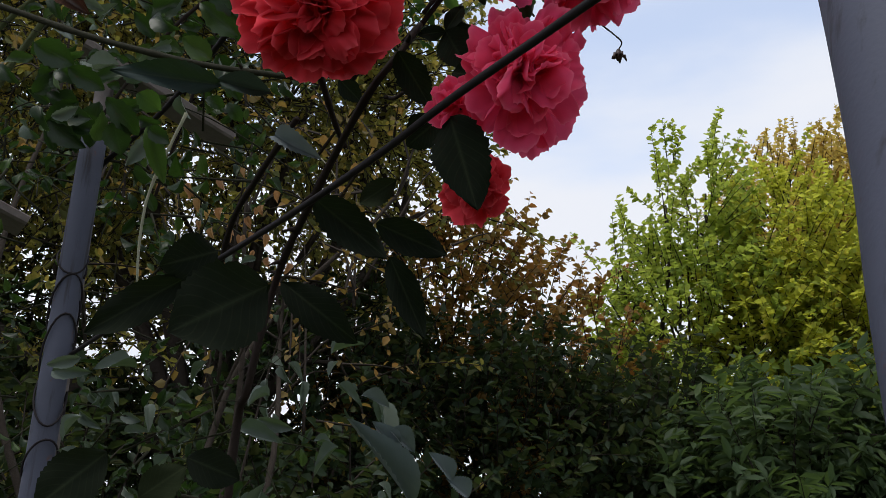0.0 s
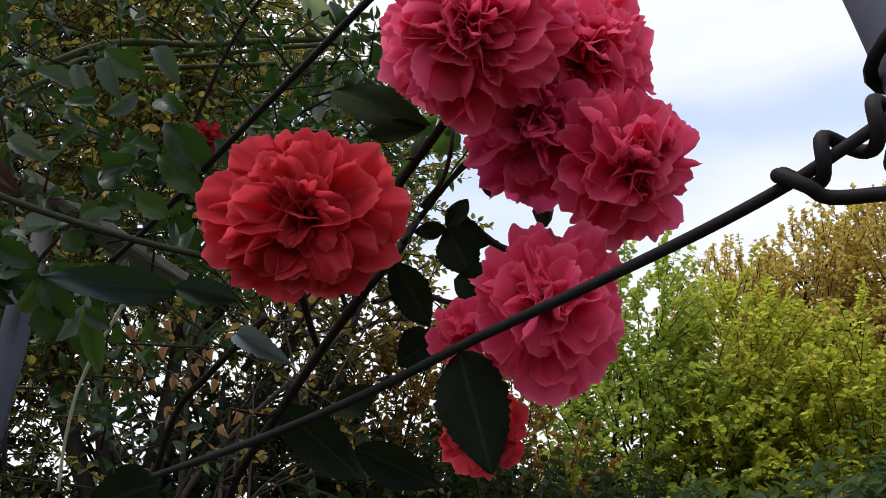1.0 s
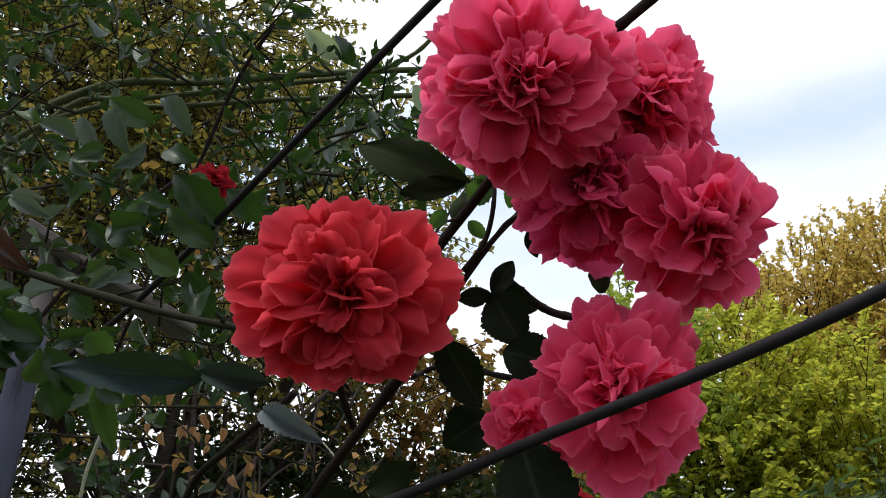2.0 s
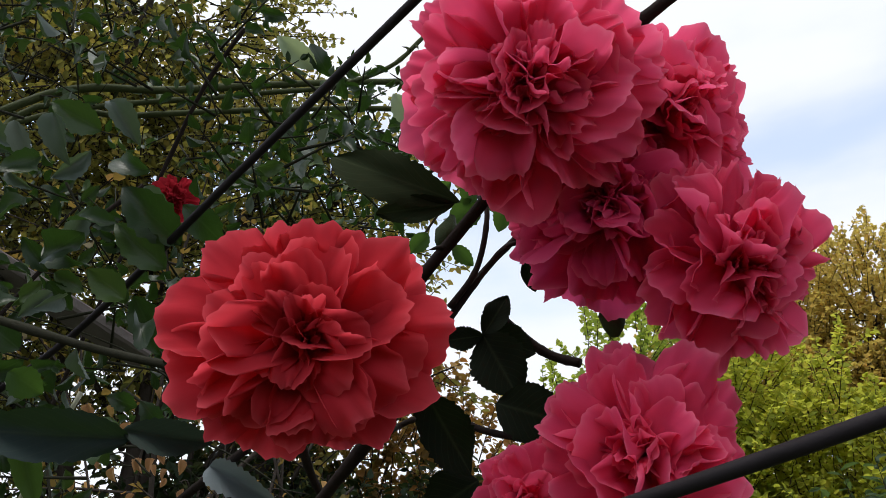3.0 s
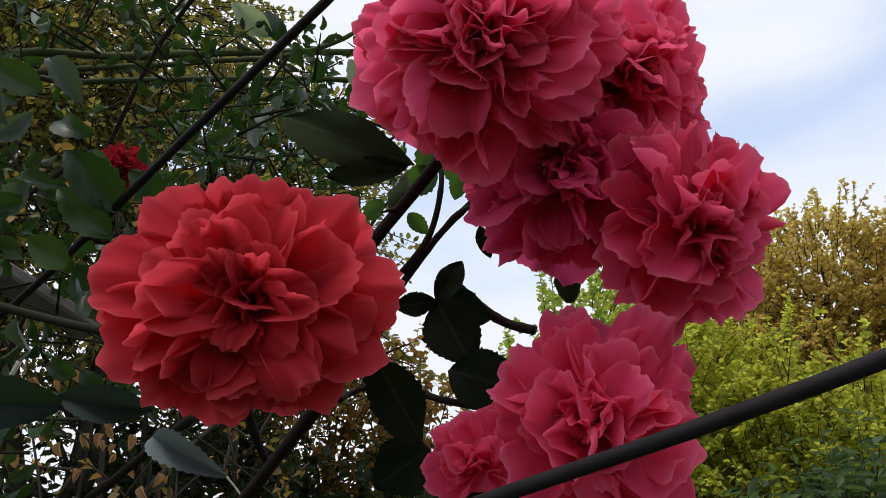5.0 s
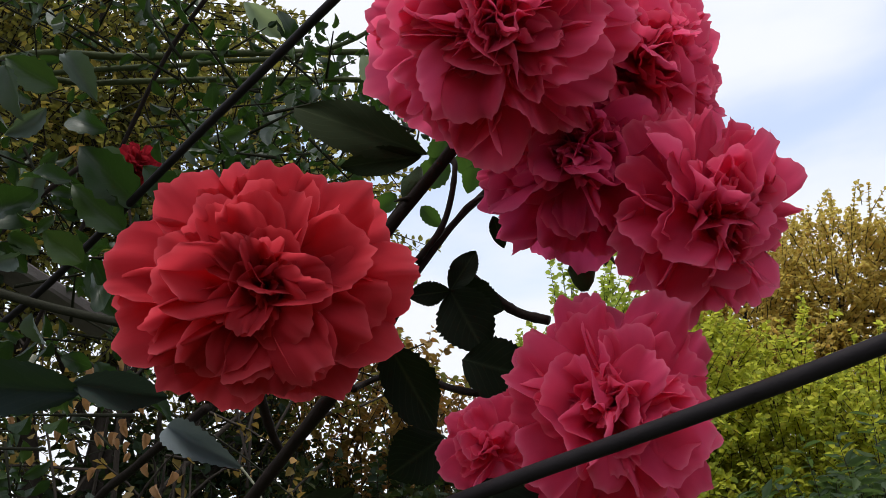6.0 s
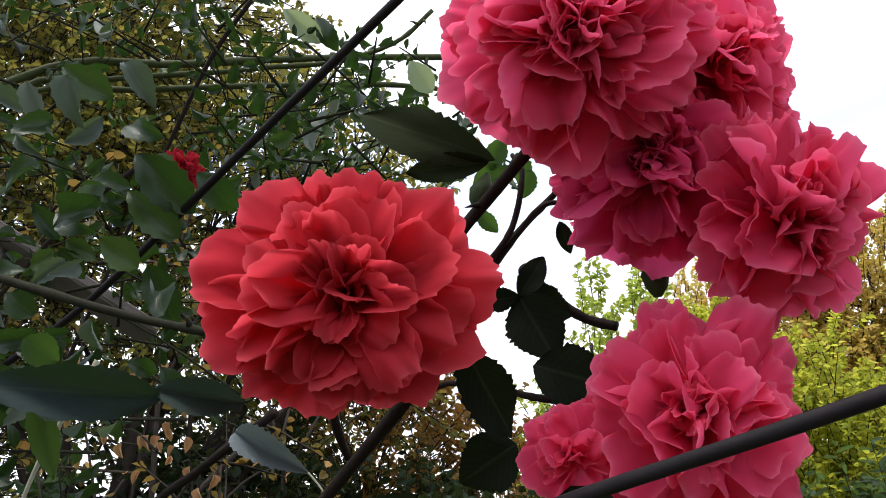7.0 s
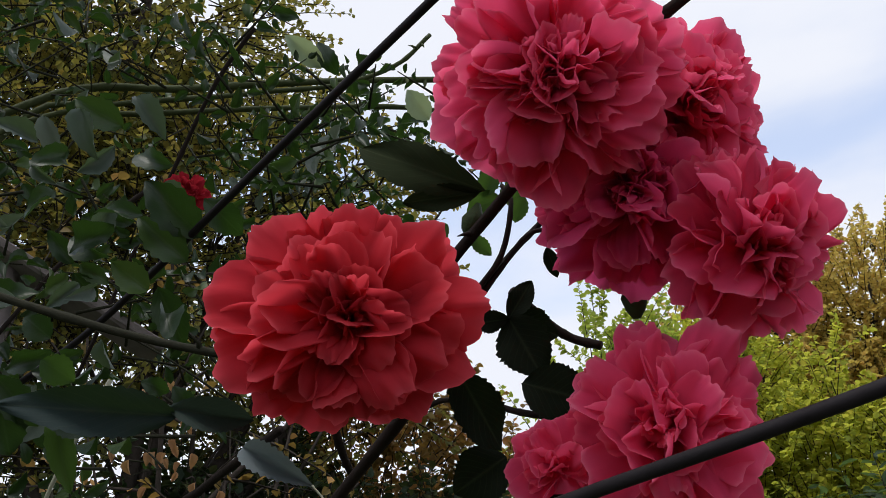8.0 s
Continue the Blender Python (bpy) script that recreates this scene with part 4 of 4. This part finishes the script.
    for base, tip, width in (
        ((0.0515, 0.6694, 1.3745), (0.0098, 0.6632, 1.4276), 0.0150),
        ((0.0771, 0.743, 1.3935), (0.0605, 0.7419, 1.4128), 0.012),
        ((0.0893, 0.7431, 1.3821), (0.073, 0.743, 1.3954), 0.013),
        ((0.0315, 0.7396, 1.428), (0.0503, 0.7417, 1.4126), 0.013),
        ((0.0361, 0.7412, 1.4123), (0.0191, 0.7381, 1.4337), 0.013),
        ((0.0103, 0.7352, 1.4514), (0.031, 0.7377, 1.444), 0.010),
    ):
        part("leaf", grey, plant, blade_pose(base, tip, width, (0.1, -0.9, 0.25)), "leaf showing its grey underside")
    sheeny = blade_mesh("leaf", LEAF_SHEEN, 30, 6, 0.03, 0.14, 0.1, 0.4, 75, 0.45)
    part("leaf", sheeny, plant, blade_pose((-0.0611, 0.5505, 1.6003), (-0.1133, 0.5232, 1.5950), 0.0175, (0.31, -0.91, -0.26)), "large grey-green leaf")
    part("leaf", blade_mesh("leaf", LEAF_SHEEN, 26, 6, 0.05, 0.3, 0.1, 0.5, 76, 0.45), plant, blade_pose((-0.0639, 0.5491, 1.6027), (-0.0339, 0.5602, 1.6020), 0.0127, (0.18, -0.95, -0.27)), "large grey-green leaf")
    brown = blade_mesh("leaf", LEAF_BROWN, 20, 6, 0.04, 0.5, 0.2, 0.6, 78, 0.5)
    part("leaf", brown, plant, blade_pose((-0.150, 0.565, 1.655), (-0.185, 0.560, 1.676), 0.018, (0.3, -0.9, -0.3)), "withered brown leaf")


build_front_rose()


def build_back_rose():
    plant = thing("climbing_rose", (-0.36, 1.12, 0.0), "climbing rose with arching green canes and many leaves", "rose")
    rng = random.Random(9)
    shapes = [blade_mesh("leaf", LEAF_BACK, 12, 4, 0.08, 0.2, 0.12 * (s % 3), 0.6 * (s - 2), 90 + s, 0.3 + 0.12 * s) for s in range(6)]
    shapes += [blade_mesh("leaf", LEAF_DULL, 12, 4, 0.08, 0.35, 0.2, 0.5 * s, 190 + s, 0.3 + 0.2 * s) for s in range(3)]
    pale = blade_mesh("leaf", LEAF_PALE, 14, 4, 0.05, 0.2, 0.1, 0.3, 99, 0.5)

    def leaf(base, tip, width, normal):
        part("leaf", rng.choice(shapes[:6]), plant, blade_pose(base, tip, width, normal))

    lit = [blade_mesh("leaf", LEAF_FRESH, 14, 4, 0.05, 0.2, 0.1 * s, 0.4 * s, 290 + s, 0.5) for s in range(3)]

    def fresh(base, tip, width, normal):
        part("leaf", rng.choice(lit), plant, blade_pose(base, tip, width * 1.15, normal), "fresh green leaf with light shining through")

    # main canes
    green = (
        (0.0062, ((-0.36, 1.12, -0.05), (-0.52, 1.12, 1.0), (-0.60, 1.12, 1.9), (-0.4236, 1.1464, 2.1701), (-0.2384, 1.1668, 2.2220), (-0.0532, 1.1923, 2.2689), (0.132, 1.2227, 2.3109))),
        (0.0050, ((-0.40, 1.15, 0.4), (-0.62, 1.18, 1.6), (-0.4660, 1.1845, 2.1449), (-0.3056, 1.2075, 2.2052), (-0.0121, 1.2466, 2.2688), (0.10, 1.26, 2.28))),
        (0.0040, ((-0.60, 1.12, 1.93), (-0.4236, 1.135, 2.13), (-0.1719, 1.1666, 2.2169), (-0.0485, 1.1645, 2.2396), (0.0326, 1.1453, 2.2642), (0.08, 1.13, 2.31))),
    )
    for k, (r, pts) in enumerate(green):
        cane(plant, r, *pts, material=CANE_GREEN, thorns=16, seed=k)
    dark = (
        (0.0026, ((-0.36, 0.66, 1.75), (-0.2679, 0.6545, 1.7213), (-0.1855, 0.6452, 1.6889), (-0.1032, 0.6339, 1.6624), (-0.03, 0.62, 1.645))),
        (0.0028, ((-0.16, 0.93, 1.55), (-0.1186, 0.8107, 1.6012), (-0.075, 0.71, 1.608), (-0.03, 0.62, 1.615))),
        (0.0027, ((-0.1346, 1.0007, 2.1873), (-0.1795, 1.0409, 2.1285), (-0.2256, 1.0944, 2.0355), (-0.2631, 1.1319, 1.9487), (-0.32, 1.16, 1.75))),
        (0.0025, ((-0.19, 0.93, 1.93), (-0.2333, 0.9374, 1.8897), (-0.2720, 0.9470, 1.8423), (-0.33, 0.96, 1.75))),
    )
    for k, (r, pts) in enumerate(dark):
        cane(plant, r, *pts, thorns=4, seed=20 + k, material=CANE_OLIVE if k == 0 else None)
    cane(plant, 0.0013, (-0.1374, 0.7206, 1.6688), (-0.1634, 0.7369, 1.6124), (-0.1711, 0.7482, 1.5737), (-0.1725, 0.7586, 1.5373), material=DRY_STEM, name="dry_stem")
    leaf((-0.1088, 0.7702, 1.7891), (-0.1465, 0.7440, 1.8167), 0.0306, (0.23, -0.84, -0.49))
    leaf((-0.1086, 0.7567, 1.8129), (-0.0819, 0.7729, 1.7939), 0.0219, (0.17, -0.86, -0.49))
    leaf((-0.1175, 0.7764, 1.7732), (-0.1506, 0.7554, 1.7952), 0.0243, (0.24, -0.86, -0.46))
    leaf((-0.1311, 0.7627, 1.7470), (-0.1122, 0.7815, 1.7131), 0.0219, (0.23, -0.90, -0.38))
    leaf((-0.1415, 0.7802, 1.7519), (-0.1651, 0.7661, 1.7661), 0.0204, (0.27, -0.87, -0.41))
    leaf((-0.1872, 0.7609, 1.7603), (-0.2021, 0.7459, 1.7775), 0.0133, (0.34, -0.84, -0.43))
    leaf((-0.1853, 0.7591, 1.7655), (-0.1743, 0.7511, 1.7883), 0.0118, (0.32, -0.84, -0.44))
    leaf((-0.1800, 0.7535, 1.7569), (-0.1627, 0.7638, 1.7483), 0.0123, (0.31, -0.86, -0.41))
    leaf((-0.1837, 0.7548, 1.7514), (-0.1689, 0.7670, 1.7365), 0.0131, (0.32, -0.86, -0.39))
    leaf((-0.1866, 0.7539, 1.7508), (-0.1977, 0.7562, 1.7360), 0.0116, (0.34, -0.85, -0.39))
    leaf((-0.1700, 0.7066, 1.6876), (-0.1834, 0.6975, 1.6963), 0.0169, (0.36, -0.87, -0.34))
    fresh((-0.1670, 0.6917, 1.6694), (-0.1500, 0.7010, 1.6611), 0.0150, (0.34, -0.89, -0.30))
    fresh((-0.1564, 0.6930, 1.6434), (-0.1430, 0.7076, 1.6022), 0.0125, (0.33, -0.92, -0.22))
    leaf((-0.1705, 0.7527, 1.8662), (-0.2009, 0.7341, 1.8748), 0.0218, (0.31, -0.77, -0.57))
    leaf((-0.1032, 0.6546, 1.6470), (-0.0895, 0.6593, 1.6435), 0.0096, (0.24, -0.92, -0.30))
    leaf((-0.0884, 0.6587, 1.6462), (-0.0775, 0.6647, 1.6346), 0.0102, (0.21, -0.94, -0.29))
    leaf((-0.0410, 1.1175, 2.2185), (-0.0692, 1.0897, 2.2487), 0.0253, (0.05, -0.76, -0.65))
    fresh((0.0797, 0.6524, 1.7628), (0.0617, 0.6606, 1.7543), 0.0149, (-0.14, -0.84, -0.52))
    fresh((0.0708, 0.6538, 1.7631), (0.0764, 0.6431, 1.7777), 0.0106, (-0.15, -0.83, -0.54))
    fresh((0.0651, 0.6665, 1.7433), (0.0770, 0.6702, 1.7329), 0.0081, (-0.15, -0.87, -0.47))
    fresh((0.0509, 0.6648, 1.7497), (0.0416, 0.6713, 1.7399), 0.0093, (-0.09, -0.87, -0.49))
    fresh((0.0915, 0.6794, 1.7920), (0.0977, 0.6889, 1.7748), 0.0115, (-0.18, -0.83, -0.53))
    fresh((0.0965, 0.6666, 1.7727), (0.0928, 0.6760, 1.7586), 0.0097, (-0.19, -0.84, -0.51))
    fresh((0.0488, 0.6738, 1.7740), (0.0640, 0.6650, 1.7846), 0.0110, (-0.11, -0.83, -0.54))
    leaf((-0.1777, 0.6655, 1.6523), (-0.1578, 0.6845, 1.6313), 0.0178, (0.36, -0.84, -0.42))
    leaf((-0.2184, 0.6317, 1.6756), (-0.1959, 0.6483, 1.6677), 0.0196, (0.42, -0.78, -0.46))
    leaf((-0.2000, 0.6476, 1.6654), (-0.1782, 0.6631, 1.6564), 0.0161, (0.39, -0.81, -0.45))
    leaf((-0.1741, 0.6746, 1.6375), (-0.1694, 0.6867, 1.6162), 0.0196, (0.36, -0.84, -0.40))
    leaf((-0.1517, 0.6837, 1.6380), (-0.1377, 0.6932, 1.6290), 0.0125, (0.32, -0.86, -0.41))
    part("leaf", pale, plant, blade_pose((-0.0598, 1.1105, 2.2255), (-0.1110, 1.0827, 2.2512), 0.0297, (0.08, -0.75, -0.65)), "pale fading leaf")
    part("leaf", pale, plant, blade_pose((0.0482, 0.7617, 1.8937), (0.0301, 0.7491, 1.9115), 0.0184, (-0.06, -0.78, -0.62)), "pale fading leaf")
    bloom(plant, "small crimson bloom among leaves", (-0.1971, 1.0594, 1.9913), (0.2, -0.8, -0.4), 0.027, PETAL_DARK, 60, tiers=(1, 2, 3, 5))
    # dry leaves caught among the lower shoots
    dry = [blade_mesh("leaf", LEAF_DRY, 12, 4, 0.05, 0.5, 0.3, 0.9 * (s - 1), 140 + s, 0.5) for s in range(3)]
    for _ in range(30):
        c = Vector((-0.24 + rng.uniform(-0.08, 0.08), rng.uniform(1.15, 1.35), 1.775 + rng.uniform(-0.06, 0.05)))
        way = Vector((rng.uniform(-0.6, 0.6), rng.uniform(-0.4, 0.4), -1)).normalized()
        size = rng.uniform(0.012, 0.021)
        part("leaf", rng.choice(dry), plant, blade_pose(c, c + way * size, size * 0.55, (rng.uniform(-0.5, 0.5), -0.8, rng.uniform(-0.4, 0.4))), "dry brown leaf")
    # narrow leaves low down: grey undersides, with sky sheen painted into the grey
    narrow = [blade_mesh("leaf", LEAF_DULL, 12, 4, 0.05, 0.3, 0.25, 0.7 * (s - 1), 240 + s, 0.35) for s in range(3)]
    for _ in range(70):
        far = rng.uniform(0.7, 1.25)
        c = Vector((0.067 + far * rng.uniform(-0.47, -0.06), 0.124 + far, 1.366 + far * rng.uniform(0.0, 0.19)))
        way = Vector((rng.uniform(-1, 1), rng.uniform(-0.4, 0.4), rng.uniform(-1, 0.3))).normalized()
        size = rng.uniform(0.020, 0.042)
        part("leaf", rng.choice(narrow), plant, blade_pose(c, c + way * size, size * rng.uniform(0.3, 0.42), (rng.uniform(-0.6, 0.6), -0.7, rng.uniform(-0.2, 1.0))))
    # a tuft of leaves that hides the tube's top
    for _ in range(44):
        c = Vector((rng.uniform(-0.33, -0.12), rng.uniform(0.66, 0.8), rng.uniform(1.66, 1.84)))
        way = Vector((rng.uniform(-1, 1), rng.uniform(-0.5, 0.3), rng.uniform(-1, 0.5))).normalized()
        size = rng.uniform(0.020, 0.034)
        part("leaf", rng.choice(shapes[4:]), plant, blade_pose(c, c + way * size, size * rng.uniform(0.38, 0.5), (rng.uniform(-0.5, 0.7), -0.8, rng.uniform(-0.9, 0.3))))
    for _ in range(9):
        c = Vector((rng.uniform(-0.34, -0.26), rng.uniform(0.86, 0.90), rng.uniform(1.715, 1.79)))
        way = Vector((rng.uniform(-1, 1), rng.uniform(-0.3, 0.2), rng.uniform(-0.5, 0.8))).normalized()
        size = rng.uniform(0.034, 0.05)
        leaf(c - way * size * 0.5, c + way * size * 0.5, size * rng.uniform(0.45, 0.6), (rng.uniform(-0.3, 0.5), -0.9, rng.uniform(-0.6, 0.2)))
    # compound leaves of five leaflets on thin side shoots: the nearer ones singly, the rest joined
    twigs, rest_v, rest_f, rest_uv = [], [], [], []
    blades = []
    for me in shapes:
        co = np.empty(len(me.vertices) * 3, dtype=np.float32)
        me.vertices.foreach_get("co", co)
        uv = {}
        for loop, spot in zip(me.loops, me.uv_layers[0].data):
            uv[loop.vertex_index] = tuple(spot.uv)
        blades.append((co.reshape(-1, 3), np.array([list(f.vertices) for f in me.polygons]), [uv[i] for i in range(len(me.vertices))]))
    single = 0
    for k in range(770):
        y = rng.uniform(0.85, 1.65 if k % 3 else 1.15)
        x = rng.uniform(-0.62, 0.16) * (y + 0.1)
        z = 1.53 + (y - 0.26) * rng.uniform(-0.45, 1.10)
        if k > 725:  # shoots that arch over towards the cluster
            x, z = 0.01 + (y - 0.27) * rng.uniform(-0.20, 0.03), 1.52 + (y - 0.27) * rng.uniform(0.5, 0.80)
        elif x > -0.13 - 0.05 * (y - 0.8) and z < 1.53 + (y - 0.26) * 0.55:
            continue
        if y < 1.06 and abs((x - 0.02) / (y - 0.26) + 0.27) < 0.075 and abs((z - 1.53) / (y - 0.26) - 0.575) < 0.08:
            continue  # keeps the small crimson bloom in the open
        if y < 1.0 and abs(x + 0.305) < 0.06 and z < 1.72:
            continue  # the tube stands free here
        if x > -0.17 * (y - 0.26) and z > 1.53 + 0.80 * (y - 0.26):
            continue  # open sky over the arching canes
        root = Vector((x, y, z))
        d = Vector((rng.uniform(-1, 1), rng.uniform(-1, 0.4), rng.uniform(-0.5, 0.6))).normalized()
        n = Vector((rng.uniform(-0.6, 0.6), rng.uniform(-1.0, 0.2), rng.uniform(-1, 0.6))).normalized()
        n = (n - d * n.dot(d)).normalized()
        s = d.cross(n)
        size = rng.uniform(0.014, 0.030)
        tip = root + d * size * 2.4
        twigs.append(tube([root - d * size * 0.8, root + d * size, tip], (0.0016, 0.0006), 5))
        leaflets = [(tip, d)]
        for along in (0.9, 1.75):
            for sign in (-1, 1):
                leaflets.append((root + d * size * along, (s * sign + d * 0.45).normalized()))
        for at, way in leaflets:
            nn = n + Vector((rng.uniform(-0.4, 0.4), rng.uniform(-0.4, 0.4), rng.uniform(-0.4, 0.4)))
            length = size * rng.uniform(0.85, 1.2)
            m = blade_pose(at + way * 0.003, at + way * length, length * rng.uniform(0.34, 0.47), nn)
            if y < 1.25 and single < 280:
                single += 1
                part("leaf", rng.choice(shapes), plant, m)
            else:
                co, quads, uv = rng.choice(blades)
                mm = np.array(m)
                rest_f.append(quads + sum(len(v) for v in rest_v))
                rest_v.append(co @ mm[:3, :3].T + mm[:3, 3])
                rest_uv += uv
    part("foliage", mesh_of("foliage", np.concatenate(rest_v), np.concatenate(rest_f).tolist(), LEAF_REST, rest_uv), plant, kind="stuff")
    for k in range(110):
        y = rng.uniform(0.85, 1.6)
        p = Vector((rng.uniform(-0.7, -0.02) * (y + 0.3), y, 1.53 + (y - 0.26) * rng.uniform(-0.1, 0.9)))
        q = p + Vector((rng.uniform(-0.2, 0.2), rng.uniform(-0.1, 0.1), rng.uniform(-0.12, 0.15)))
        twigs.append(tube(spline((p, p.lerp(q, 0.5) + Vector((0, 0, 0.015)), q), 4), (rng.uniform(0.0008, 0.0016), 0.0005), 5))
    part("undergrowth", mesh_of("undergrowth", *joined(twigs), CANE_OLIVE), plant, kind="stuff")


build_back_rose()
